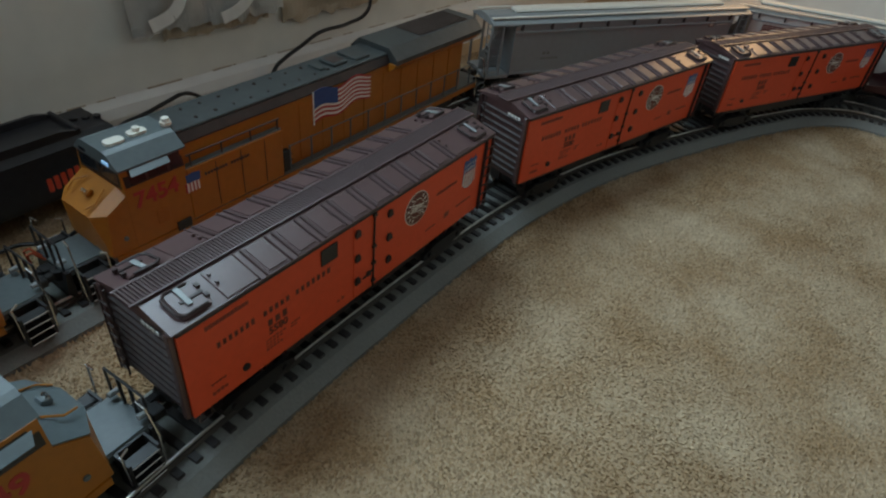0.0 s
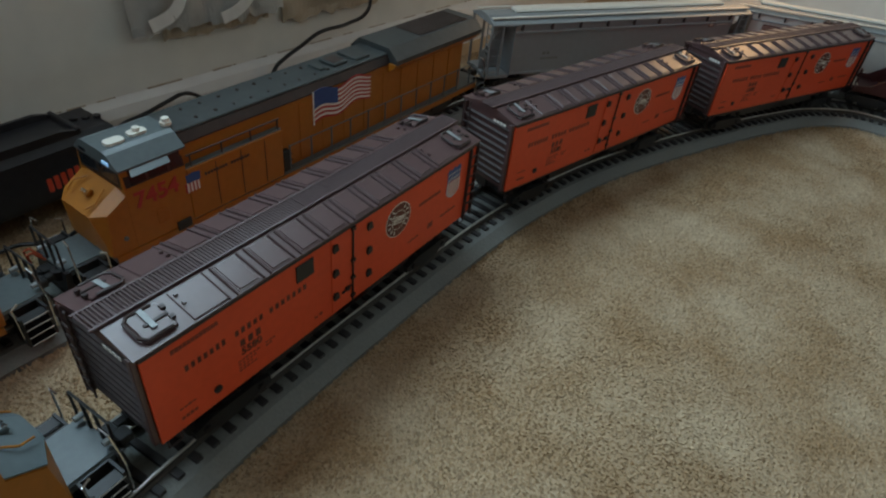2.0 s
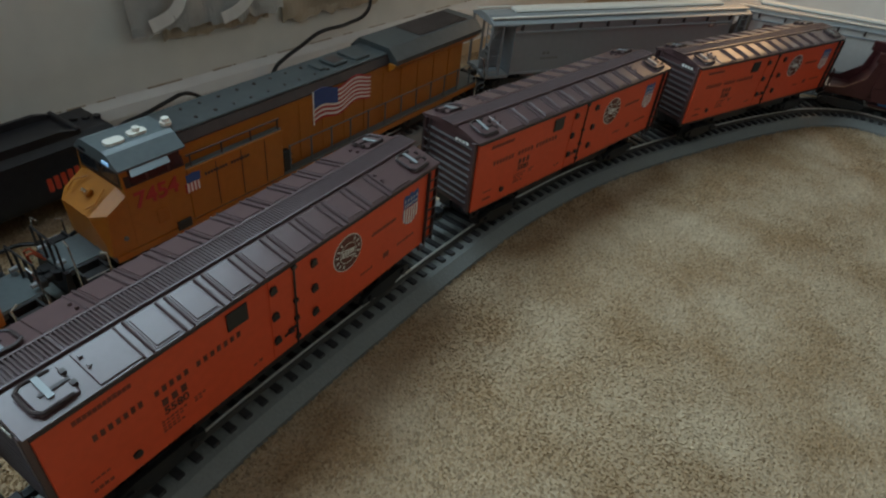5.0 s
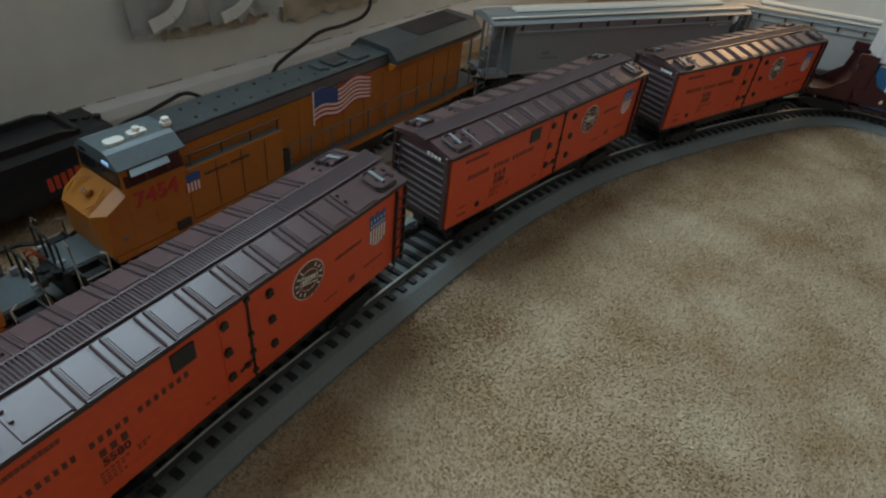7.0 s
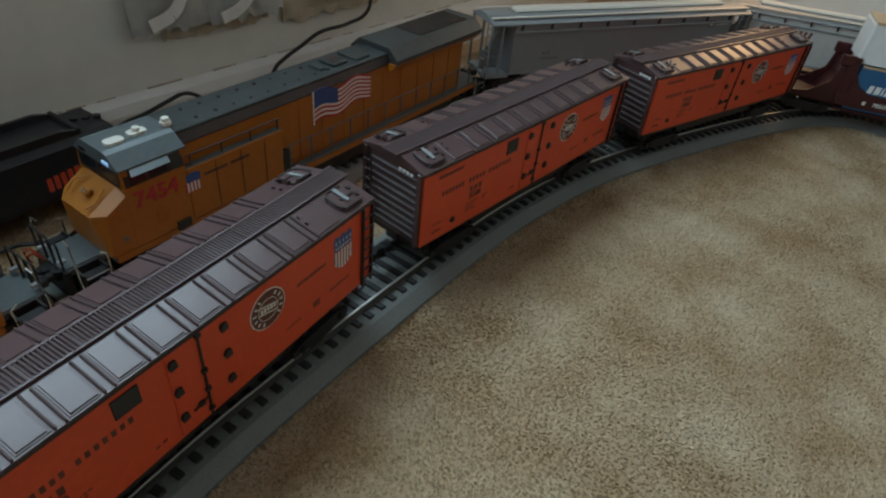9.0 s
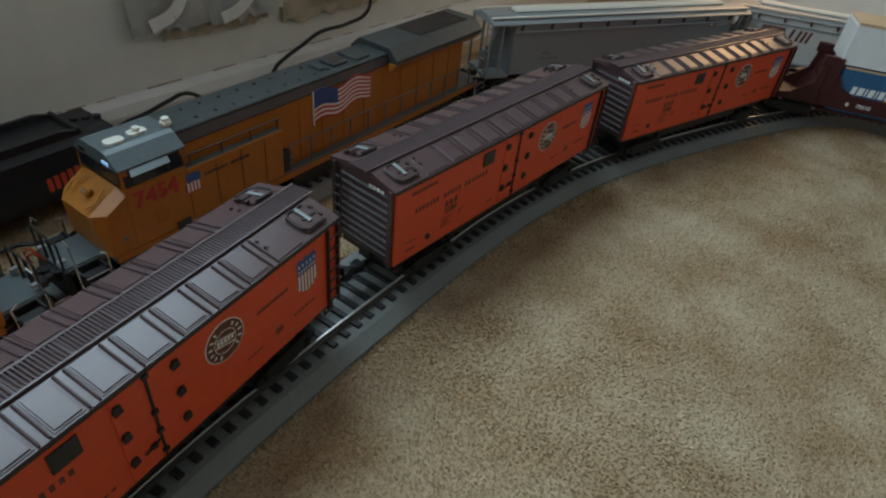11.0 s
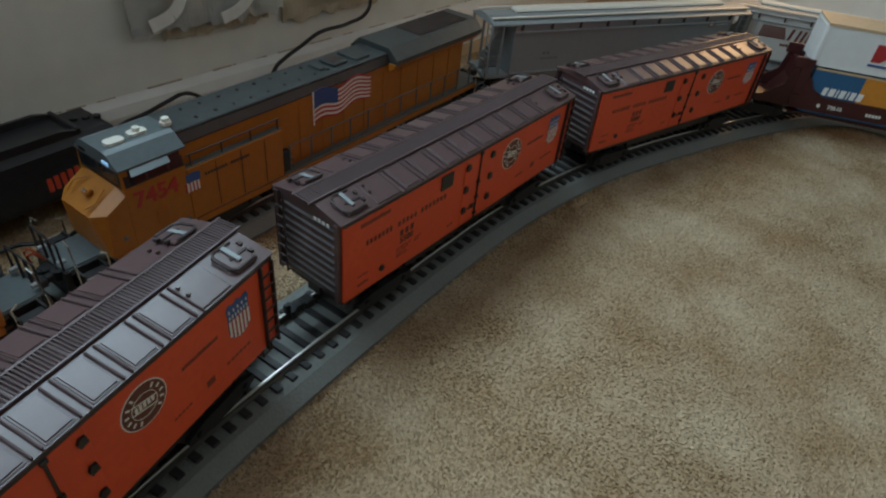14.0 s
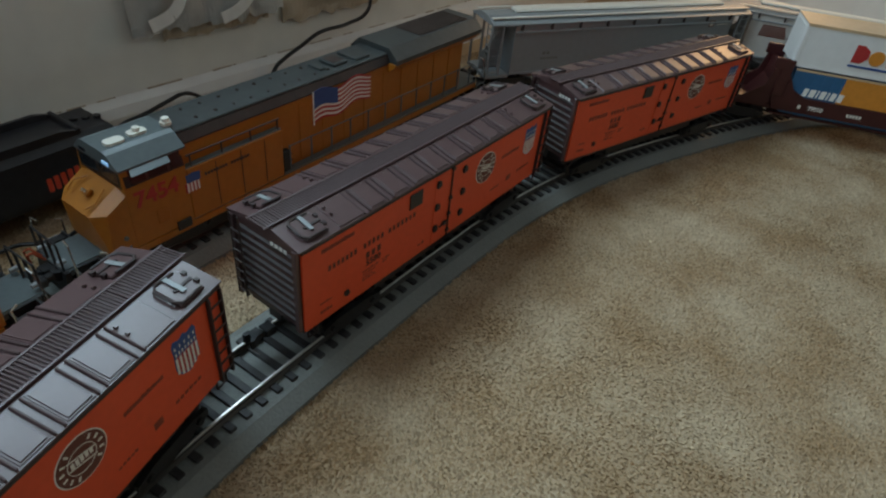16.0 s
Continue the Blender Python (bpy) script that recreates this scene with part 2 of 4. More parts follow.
part("window_frame", bm, TRIM, win)
bm = bmesh.new()
bx(bm, x0 + .03, x1 - .03, 0.068, 0.072, z0 + .03, z1 - .03)
part("pane", bm, PANE, win).visible_shadow = False

# baseboard: rounded top, with the cracked caulk line above it
bm = bmesh.new()
prism(bm, [(-0.0005, 0), (-0.0085, 0), (-0.0085, 0.022), (-0.0065, 0.0265), (-0.0005, 0.0285)], -0.92, 0.62, "x")
base = tagged(part("baseboard", bm, TRIM, at=WALL), "low white painted baseboard", "baseboard", kind="structure")
rng = random.Random(4)
bm = bmesh.new()
x = -0.1
while x < 0.55:
    l = rng.uniform(0.0008, 0.009) if rng.random() < .8 else rng.uniform(.01, .02)
    h = rng.uniform(0.00003, 0.00026)
    bx(bm, x, x + l, -0.0009, 0.0, 0.0285 + rng.uniform(-.0001, .0003), 0.0288 + h)
    x += l + rng.choice((rng.uniform(0.0, 0.003), rng.uniform(.004, .02)))
tagged(part("trim", bm, CRACK, at=WALL), "cracked brownish caulk line above the baseboard", "caulk", kind="structure")
bm = bmesh.new()
prism(bm, [(0.651, 0), (0.659, 0), (0.659, 0.0285), (0.654, 0.0265), (0.651, 0.022)], -2.1, 0.30, "y")
tagged(part("baseboard", bm, TRIM), "low white painted baseboard", "baseboard", kind="structure")

# ---------------- tracks ----------------


def track(knots, label):
    t = tagged(new("track"), label, "model track", "two model railway tracks", kind="structure")
    pts = spline(knots, 0.0064)
    dirs = [(pts[min(i + 1, len(pts) - 1)] - pts[max(i - 1, 0)]).normalized() for i in range(len(pts))]

    def sweep(prof, m, name, lab=""):
        bm = bmesh.new()
        rows = []
        for p, d in zip(pts, dirs):
            nrm = Vector((-d.y, d.x))
            rows.append([bm.verts.new((p.x + nrm.x * o, p.y + nrm.y * o, z)) for o, z in prof])
        k = len(prof)
        for a, b in zip(rows[:-1], rows[1:]):
            for i in range(k):
                bm.faces.new((a[i], a[(i + 1) % k], b[(i + 1) % k], b[i]))
        bm.faces.new(rows[0])
        bm.faces.new(rows[-1][::-1])
        bmesh.ops.recalc_face_normals(bm, faces=bm.faces[:])
        return part(name, bm, m, t, lab)
    bed = sweep([(-0.0209, -0.002), (0.0209, -0.002), (0.0206, 0.0022), (0.0163, 0.0050), (0.0158, 0.0054), (-0.0158, 0.0054), (-0.0163, 0.0050), (-0.0206, 0.0022)], ROADBED, "roadbed", "moulded grey ballast shoulder")
    for sgn in (-1, 1):
        o = sgn * 0.0088
        web = sweep([(o - 0.0012, 0.0064), (o + 0.0012, 0.0064), (o + 0.0011, 0.0067), (o + 0.0003, 0.0070), (o + 0.0003, 0.0083), (o - 0.0003, 0.0083), (o - 0.0003, 0.0070), (o - 0.0011, 0.0067)],
                    RAILWEB, "rail", "metal rail, web darkened for shade")
        head = sweep([(o - 0.00045, 0.0083), (o + 0.00045, 0.0083), (o + 0.00045, 0.0088), (o + 0.0003, 0.0090), (o - 0.0003, 0.0090), (o - 0.00045, 0.0088)], RAIL, "rail_head", "bright metal rail head")
        head.parent = web
    tm = mesh_of("tie", bx(bmesh.new(), -0.00125, 0.00125, -0.0136, 0.0136, 0.0052, 0.0065, 0.0002), TIE)
    for p, d in zip(pts, dirs):
        if -0.08 < p.x < 0.66:
            part("tie", tm, TIE, t, at=Matrix.Translation((p.x, p.y, 0)) @ Matrix.Rotation(math.atan2(d.y, d.x), 4, "Z"))
    return t


track(inner_knots, "curved grey roadbed track with black ties and metal rails")
track(outer_knots, "outer grey roadbed track with black ties under the parked train")


def fringe(knots, seed):
    """Longer carpet tufts that lean over the edge of a roadbed."""
    rg = np.random.default_rng(seed)
    vs, fs = [], []
    pts = spline(knots, 0.0007)
    for a, b in zip(pts[:-1], pts[1:]):
        if not -0.10 < a.x < 0.64:
            continue
        d = (b - a).normalized()
        nrm = Vector((-d.y, d.x))
        for sg in (-1, 1):
            for _ in range(2):
                q = a + nrm * sg * (0.0206 + abs(rg.normal(0, 0.0011))) + d * rg.uniform(-.0007, .0007)
                tip = q - nrm * sg * rg.uniform(-.0004, .0017) + d * rg.normal(0, .0008)
                k, t0, r = len(vs), rg.uniform(0, 6.28), rg.uniform(.0007, .0013)
                for j in range(3):
                    vs.append((q.x + r * math.cos(t0 + j * 2.094), q.y + r * math.sin(t0 + j * 2.094), -.0003))
                vs.append((tip.x, tip.y, rg.uniform(.0008, .0021)))
                fs += [(k, k + 1, k + 3), (k + 1, k + 2, k + 3), (k + 2, k, k + 3)]
    me = bpy.data.meshes.new("carpet_fringe")
    me.from_pydata(vs, [], fs)
    me.materials.append(CARPET)
    return tagged(new("carpet_fringe", me), "beige carpet tufts leaning on the roadbed edge", "carpet pile", kind="stuff")


fringe(inner_knots, 2)
fringe(outer_knots, 3)

# ---------------- running gear shared by all the rolling stock ----------------
WHEEL = mesh_of("wheel", rod(rod(bmesh.new(), (0, -0.0010, 0), (0, 0.0010, 0), 0.0047, 16), (0, -0.0016, 0), (0, 0.0016, 0), 0.0018, 8), BLACK)


def truck(parent, x, axles=2, wheelbase=0.0195, side=0.0118):
    bm = bmesh.new()
    bx(bm, x - 0.003, x + 0.003, -side, side, 0.0135, 0.0165, 0.0004)
    t = part("truck", bm, BLACK, parent)
    half = wheelbase / 2
    for sg in (-1, 1):
        bm = bmesh.new()
        prism(bm, [(x - half - .004, .0150), (x - half - .004, .0125), (x - half + .003, .0115), (x - .005, .0105), (x + .005, .0105), (x + half - .003, .0115), (x + half + .004, .0125),
                   (x + half + .004, .0150), (x + half - .002, .0165), (x - half + .002, .0165)], sg * side, sg * (side + 0.0016), "y")
        for k in range(axles):
            ax = x - half + wheelbase * k / (axles - 1)
            rod(bm, (ax, sg * side, .0137), (ax, sg * (side + 0.0024), .0137), 0.0013, 8)
        part("sideframe", bm, BLACK, t)
    for k in range(axles):
        for sg in (-1, 1):
            part("wheel", WHEEL, BLACK, t, at=Matrix.Translation((x - half + wheelbase * k / (axles - 1), sg * 0.0088, 0.0137)))
    return t


def coupler(parent, x, way, pin=True):
    """A knuckle coupler that reaches out along x."""
    bm = bmesh.new()
    bx(bm, min(x, x + way * .004), max(x, x + way * .004), -0.0022, 0.0022, 0.0150, 0.0180, 0.0003)
    bx(bm, min(x + way * .004, x + way * .0075), max(x + way * .004, x + way * .0075), -0.0012, 0.0012, 0.0155, 0.0178, 0.0002)
    prism(bm, [(x + way * .0070, .0014), (x + way * .0092, .0026), (x + way * .0105, .0022), (x + way * .0088, .0008), (x + way * .0085, -.0008), (x + way * .0100, -.0012), (x + way * .0102, -.0024),
               (x + way * .0080, -.0026), (x + way * .0068, -.0012)], .0148, .0184, "z")
    c = part("coupler", bm, BLACK, parent, "black knuckle coupler")
    if pin:
        bm = bmesh.new()
        pipe(bm, [(x + way * .0085, 0, .0150), (x + way * .0085, 0, .0118), (x + way * .0080, .0030, .0108)], 0.0003)
        part("trip_pin", bm, STEEL, c, "bent wire uncoupling pin")
    return c


# ---------------- orange refrigerator cars ----------------
L2, W2, Z0, Z1 = 0.0718, 0.0156, 0.0236, 0.0558


def reefer():
    e = tagged(new("refrigerator_car"), "orange model refrigerator car with brown ribbed roof on curved track", "model train car", "three orange refrigerator cars")
    # brown body with ribbed ends
    bm = bmesh.new()
    bx(bm, -L2, L2, -W2 + .0009, W2 - .0009, Z0 + .0006, Z1 - .0006)
    body = part("body", bm, BROWN, e, "oxide brown body")
    for sg in (-1, 1):
        for k in range(9):
            z = Z0 + .0030 + k * .0031
            bm = bmesh.new()
            prism(bm, [(sg * L2, z - .0009), (sg * (L2 + .0007), z - .0003), (sg * (L2 + .0007), z + .0004), (sg * L2, z + .0009)], -.0128, .0128, "y")
            # ribs darker than the body: shade on the car ends put into colour
            part("end_rib", bm, BROWNDARK, body)
        for y in (-W2 + .0009, W2 - .0027):
            bm = bmesh.new()
            bx(bm, sg * L2 - .0008, sg * L2 + .0014, y, y + .0018, Z0, Z1 - .0004, 0.0002)
            part("corner_post", bm, BROWN, body)
    # sides
    for sg in (-1, 1):
        ya, yb = sorted((sg * (W2 - .0009), sg * W2))
        bm = bmesh.new()
        bx(bm, -L2 + .0002, L2 - .0002, ya, yb, Z0, Z1 - .0006, 0.00015)
        part("side_panel", bm, ORANGE, e, "smooth orange side")
        yo = sg * W2
        for dx in (-1, 1):
            xa, xb = sorted((dx * .00025, dx * .0094))
            bm = bmesh.new()
            bx(bm, xa, xb, min(yo, yo + sg * .0003), max(yo, yo + sg * .0003), Z0 + .0011, Z1 - .0016, 0.0001)
            d = part("door", bm, ORANGE, e, "orange insulated door leaf")
            for z in (.0506, .0409, .0313):
                bm = bmesh.new()
                prism(bm, [(dx * .0079 - .0012, z - .0010), (dx * .0079 + .0010, z - .0013), (dx * .0079 + .0013, z + .0002), (dx * .0079 + .0006, z + .0015), (dx * .0079 - .0009, z + .0012)], yo + sg * .0002, yo + sg * .0011, "y")
                part("hinge", bm, BLACK, d, "black door hinge")
        bm = bmesh.new()
        rod(bm, (0, yo + sg * .0006, Z0 + .0004), (0, yo + sg * .0006, Z1 - .0012), .00035, 6)
        for z in (.0268, .0345, .0415, .0540):
            bx(bm, -.0008, .0008, min(yo, yo + sg * .0011), max(yo, yo + sg * .0011), z - .0006, z + .0006)
        rod(bm, (.0005, yo + sg * .0007, .0318), (.0052, yo + sg * .0007, .0306), .0003, 6)
        bx(bm, .0018, .0034, min(yo, yo + sg * .0012), max(yo, yo + sg * .0012), .0306, .0320)
        part("door_bar", bm, BLACK, e, "black locking bar and latch")
        bm = bmesh.new()
        bx(bm, .0168, .0236, min(yo, yo + sg * .0005), max(yo, yo + sg * .0005), .0468, .0527, 0.0001)
        part("placard", bm, BLACK, e, "black square placard")
        bm = bmesh.new()
        rod(bm, (.0537, yo, .0289), (.0537, yo + sg * .0005, .0289), .00125, 10)
        part("plug", bm, BLACK, e)
        # black lettering, too small to read, as bars
        bm = bmesh.new()
        rr = random.Random(3)

        def word(x, z, h, n, w, gap, slab=.0001):
            for k in range(n):
                xx = x - k * (w + gap)
                bx(bm, xx - w, xx, min(yo, yo + sg * slab), max(yo, yo + sg * slab), z - h / 2, z + h / 2 - rr.uniform(0, .0003))
        word(.0614, .0436, .0021, 7, .00105, .00082)
        word(.0459, .0436, .0021, 5, .00115, .00092)
        word(.0339, .0436, .0021, 7, .00115, .00099)
        word(.0447, .0391, .0026, 3, .0016, .0011)
        part("lettering", bm, MARK, e, "black company lettering")["kind"] = "stuff"
        me = lettering("5580", .0036, MARK)
        part("car_number", me, MARK, e, at=Matrix.Translation((.0412, yo + sg * .0001, .0357)) @ Matrix.Rotation(radians(180) if sg > 0 else 0, 4, "Z"))
        bm = bmesh.new()
        for z, n in ((.0329, 6), (.0317, 5), (.0305, 4), (.0293, 5)):
            word(.0462, z, .0007, n, .0009, .0004)
        word(.0365, .0330, .0007, 3, .0009, .0004)
        word(.0365, .0318, .0007, 2, .0009, .0004)
        word(.0640, .0515, .0016, 12, .0010, .00015)
        word(.0652, .0312, .0007, 4, .0010, .0003)
        word(.0652, .0276, .0012, 4, .0010, .0003)
        word(.0170, .0282, .0010, 2, .0012, .0009)
        word(-.0355, .0445, .0013, 14, .0008, .00012)
        word(-.0300, .0310, .0008, 5, .0009, .0004)
        word(-.0420, .0318, .0024, 1, .0030, .0004)
        word(-.0500, .0322, .0010, 6, .0012, .0005)
        part("small_print", bm, FADED, e, "faint small lettering")["kind"] = "stuff"
        # round emblem
        cx, cz, r = -.0235, .0446, .0067
        bm = bmesh.new()
        rod(bm, (cx, yo - sg * .0002, cz), (cx, yo + sg * .00010, cz), r, 36)
        em = part("emblem", bm, WHITE, e, "round black and white emblem")
        bm = bmesh.new()
        rod(bm, (cx, yo, cz), (cx, yo + sg * .00018, cz), r * .95, 36)
        part("emblem_field", bm, MARK, em)
        bm = bmesh.new()
        for k in range(15):
            if k in (0, 14, 7, 8):
                continue
            aa = 2 * math.pi * k / 15 + .2
            m = Matrix.Translation((cx, yo + sg * .00022, cz)) @ Matrix.Rotation(aa, 4, "Y") @ Matrix.Translation((0, 0, r * .76))
            bx(bm, -.00028, .00028, -.00006, .00006, -.0006, .0006, 0, m)
        for q in (-1, 1):
            m = Matrix.Translation((cx, yo + sg * .00022, cz + q * .0013)) @ Matrix.Rotation(radians(-14), 4, "Y")
            bx(bm, -.0036, .0036, -.00006, .00006, -.00016, .00016, 0, m)
        for k in range(5):
            bx(bm, cx - .0028 + k * .0012, cx - .0020 + k * .0012, yo + sg * .0001, yo + sg * .00028, cz - .0008 + k * .00010, cz + .0008 + k * .00010)
        seg = 28
        for k in range(seg):
            aa = 2 * math.pi * k / seg
            m = Matrix.Translation((cx, yo + sg * .00022, cz)) @ Matrix.Rotation(aa, 4, "Y") @ Matrix.Translation((0, 0, r * .55))
            bx(bm, -.00045, .00045, -.00006, .00006, -.00008, .00008, 0, m)
        part("emblem_print", bm, WHITE, em)["kind"] = "stuff"
        # shield with stripes
        sx, sz = -.0568, .0446
        bm = bmesh.new()
        out = [(-.0044, .0052), (-.0036, .0066), (-.0014, .0058), (0, .0068), (.0014, .0058), (.0036, .0066), (.0044, .0052), (.0041, .0020), (.0043, -.0030), (.0028, -.0056), (0, -.0068), (-.0028, -.0056), (-.0043, -.0030), (-.0041, .0020)]
        prism(bm, [(sx + a, sz + b) for a, b in out], yo - sg * .0001, yo + sg * .0001, "y")
        sh = part("shield", bm, BLUEPRINT, e, "shield with blue field and white stripes")
        bm = bmesh.new()
        prism(bm, [(sx + a, sz + b) for a, b in ((-.0037, .0010), (.0037, .0010), (.0039, -.0028), (.0025, -.0051), (0, -.0062), (-.0025, -.0051), (-.0039, -.0028))], yo, yo + sg * .00015, "y")
        part("shield_stripes", bm, REDPRINT, sh)
        bm = bmesh.new()
        for k in range(6):
            xx = sx - .0036 + k * .00144
            lo = -.0046 if k in (0, 5) else (-.0058 if k in (1, 4) else -.0064)
            bx(bm, xx - .00036, xx + .00036, min(yo, yo + sg * .0002), max(yo, yo + sg * .0002), sz + lo, sz + .0008)
        for row, n in ((.0040, 5), (.0020, 7)):
            for k in range(n):
                xx = sx - .0034 + k * .0068 / (n - 1)
                bx(bm, xx - .00018, xx + .00018, min(yo, yo + sg * .0002), max(yo, yo + sg * .0002), sz + row - .0005, sz + row + .0005)
        part("shield_print", bm, WHITE, sh)["kind"] = "stuff"
        # ladder at the rear corner
        lx0, lx1 = -L2 + .0005, -L2 + .0053
        bm = bmesh.new()
        for xx in (lx0, lx1):
            bx(bm, xx - .0003, xx + .0003, min(yo, yo + sg * .0012), max(yo, yo + sg * .0012), Z0 - .0005, Z1 - .0010)
        part("ladder", bm, BROWNDARK, e, "brown side ladder")
        lad = e.children[-1]
        for k in range(7):
            bm = bmesh.new()
            rod(bm, (lx0, yo + sg * .0011, Z0 + .0024 + k * .0042), (lx1, yo + sg * .0011, Z0 + .0024 + k * .0042), .00032, 6)
            part("rung", bm, BROWNDARK, lad)
        bm = bmesh.new()
        bx(bm, -L2, L2, min(yo - sg * .0008, yo + sg * .0006), max(yo - sg * .0008, yo + sg * .0006), Z1 - .0012, Z1 - .0002, 0.0001)
        part("eave", bm, BROWNDARK, e, "dark eave strip")
        for xx in (-L2 + .004, L2 - .004):
            bm = bmesh.new()
            pipe(bm, [(xx - .002, yo - sg * .001, Z0 + .0004), (xx - .002, yo - sg * .001, Z0 - .0042), (xx + .002, yo - sg * .001, Z0 - .0042), (xx + .002, yo - sg * .001, Z0 + .0004)], .0003)
            part("step", bm, BROWNDARK, e)
    # roof
    zr, ye = 0.0586, W2 + .0004
    bm = bmesh.new()
    prism(bm, [(-ye, Z1 - .0002), (-ye, Z1 + .0003), (-.0045, zr), (.0045, zr), (ye, Z1 + .0003), (ye, Z1 - .0002)], -L2 - .0010, L2 + .0010, "x")
    roof = part("roof", bm, BROWN, e, "low pitched brown roof")
    slope = math.atan2(zr - Z1 - .0003, ye - .0045)
    ln = math.hypot(zr - Z1 - .0003, ye - .0045)
    panel = mesh_of("roof_panel", bx(bx(bmesh.new(), -.0036, .0036, .0003, ln - .0005, -.0002, .00022, 0.0001), -.0031, .0031, .0008, ln - .0010, .0001, .00052, 0.00012), BROWN)
    rib = mesh_of("seam_rib", bx(bx(bmesh.new(), -.0015, -.0009, .0002, ln - .0002, -.0002, .0007, 0.0002), .0009, .0015, .0002, ln - .0002, -.0002, .0007, 0.0002), BROWNMATT)
    plain = mesh_of("roof_plate", bx(bx(bx(bmesh.new(), -.0052, .0052, .0003, ln - .0006, -.0002, .0004, 0.0002), .0036, .0044, .002, .0028, .0003, .0012), .0036, .0044, .0052, .0060, .0003, .0012), BROWN)
    hb = bmesh.new()
    bx(hb, -.0045, .0040, .0012, ln - .0018, -.0002, .0009, 0.0003)
    hatch = mesh_of("ice_hatch", hb, BROWN)
    hf = bmesh.new()
    pipe(hf, [(-.0030, .0014, .0010), (.0030, .0010, .0010), (.0046, .0024, .0010), (.0046, ln - .0040, .0010), (.0032, ln - .0022, .0010), (-.0034, ln - .0022, .0010)], .00045, 6)
    bx(hf, -.0052, -.0040, .0030, .0042, .0003, .0015)
    bx(hf, -.0052, -.0040, .0068, .0080, .0003, .0015)
    bx(hf, -.0046, .0018, .0054, .0062, .0009, .0013)
    hframe = mesh_of("hatch_frame", hf, BROWNDARK)
    strap = mesh_of("hatch_strap", bx(bmesh.new(), -.0006, .0008, .0014, .0076, .0012, .0015), HOPPERGREY)
    for sg in (-1, 1):
        def on(x, turn=0):
            m = Matrix.Translation((x, sg * .0045, zr)) @ (Matrix.Rotation(radians(180), 4, "Z") if sg < 0 else Matrix.Identity(4))
            return m @ Matrix.Rotation(-slope, 4, "X")
        for k in range(8):
            xc = -.0432 + .0111 * (k + .5) - .0012
            part("roof_panel", panel, BROWN, roof, at=on(xc))
        for k in range(9):
            part("seam_rib", rib, BROWN, roof, at=on(-.0444 + .0111 * k))
        for xx in (-.0508, .0508):
            part("roof_plate", plain, BROWN, roof, at=on(xx))
        for xx in (-.0640, .0640):
            h = part("ice_hatch", hatch, BROWN, e, "raised ice hatch cover", at=on(xx))
            part("hatch_frame", hframe, BROWNDARK, h)
            part("hatch_strap", strap, HOPPERGREY, h, "pale metal strap")
    # running board
    bm = bmesh.new()
    for y in (-.0040, .0034):
        bx(bm, -L2 - .0030, L2 + .0030, y, y + .0006, zr + .0003, zr + .0009)
    for k in range(12):
        xx = -L2 + .004 + k * (2 * L2 - .008) / 11
        bx(bm, xx - .0005, xx + .0005, -.0038, .0038, zr - .0002, zr + .0005)
    rb = part("running_board", bm, BROWN, e, "slatted roof walk")
    slat = mesh_of("slat", bx(bmesh.new(), -.00029, .00029, -.0034, .0034, zr + .0005, zr + .0009, .0001), BROWNMATT)
    n = 150
    for k in range(n):
        part("slat", slat, BROWN, rb, at=Matrix.Translation((-L2 - .0024 + k * (2 * L2 + .0048) / (n - 1), 0, 0)))
    # brake wheel at the rear end
    bm = bmesh.new()
    for k in range(12):
        a0, a1 = k * math.pi / 6, (k + 1) * math.pi / 6
        rod(bm, (-L2 - .0034, -.006 + .0032 * math.cos(a0), .0505 + .0032 * math.sin(a0)), (-L2 - .0034, -.006 + .0032 * math.cos(a1), .0505 + .0032 * math.sin(a1)), .0004, 6)
    for k in range(3):
        a0 = k * math.pi / 3
        rod(bm, (-L2 - .0034, -.006 + .0032 * math.cos(a0), .0505 + .0032 * math.sin(a0)), (-L2 - .0034, -.006 - .0032 * math.cos(a0), .0505 - .0032 * math.sin(a0)), .0003, 6)
    rod(bm, (-L2, -.006, .0505), (-L2 - .0036, -.006, .0505), .0005, 6)
    part("brake_wheel", bm, BROWNDARK, e, "small brake wheel")
    # end ladders
    for sg in (-1, 1):
        bm = bmesh.new()
        for y in (-.0135, -.0095):
            rod(bm, (sg * (L2 + .0020), y, Z0 + .001), (sg * (L2 + .0020), y, Z1 + .0005), .0003, 6)
        for k in range(7):
            rod(bm, (sg * (L2 + .0020), -.0135, Z0 + .0030 + k * .0040), (sg * (L2 + .0020), -.0095, Z0 + .0030 + k * .0040), .00028, 6)
        part("end_ladder", bm, BROWNDARK, e)
        bm = bmesh.new()
        for k in range(4):
            bx(bm, sg * (L2 + .0011), sg * (L2 + .0013), .0040 + k * .0019, .0052 + k * .0019, .0530, .0542)
        part("end_number", bm, WHITE, e)
    # underframe
    bm = bmesh.new()
    bx(bm, -L2 + .001, L2 - .001, -.0030, .0030, .0190, Z0 + .0006)
    # two broad black slabs thicken the frame and stand for shade beneath the car
    bx(bm, -L2 + .002, L2 - .002, -.0128, .0128, .0200, Z0 + .0004)
    bx(bm, -.036, .036, -.0120, .0120, .0165, .0201)
    for xx in (-.032, -.016, 0, .016, .032):
        bx(bm, xx - .0007, xx + .0007, -.0130, .0130, .0222, Z0 + .0006)
    bx(bm, -.012, .004, .006, .012, .0165, .0235, 0.0005)
    rod(bm, (.012, -.008, .0205), (.026, -.008, .0205), .0028, 10)
    part("underframe", bm, BLACK, e, "black underframe with brake gear and slabs for shade")
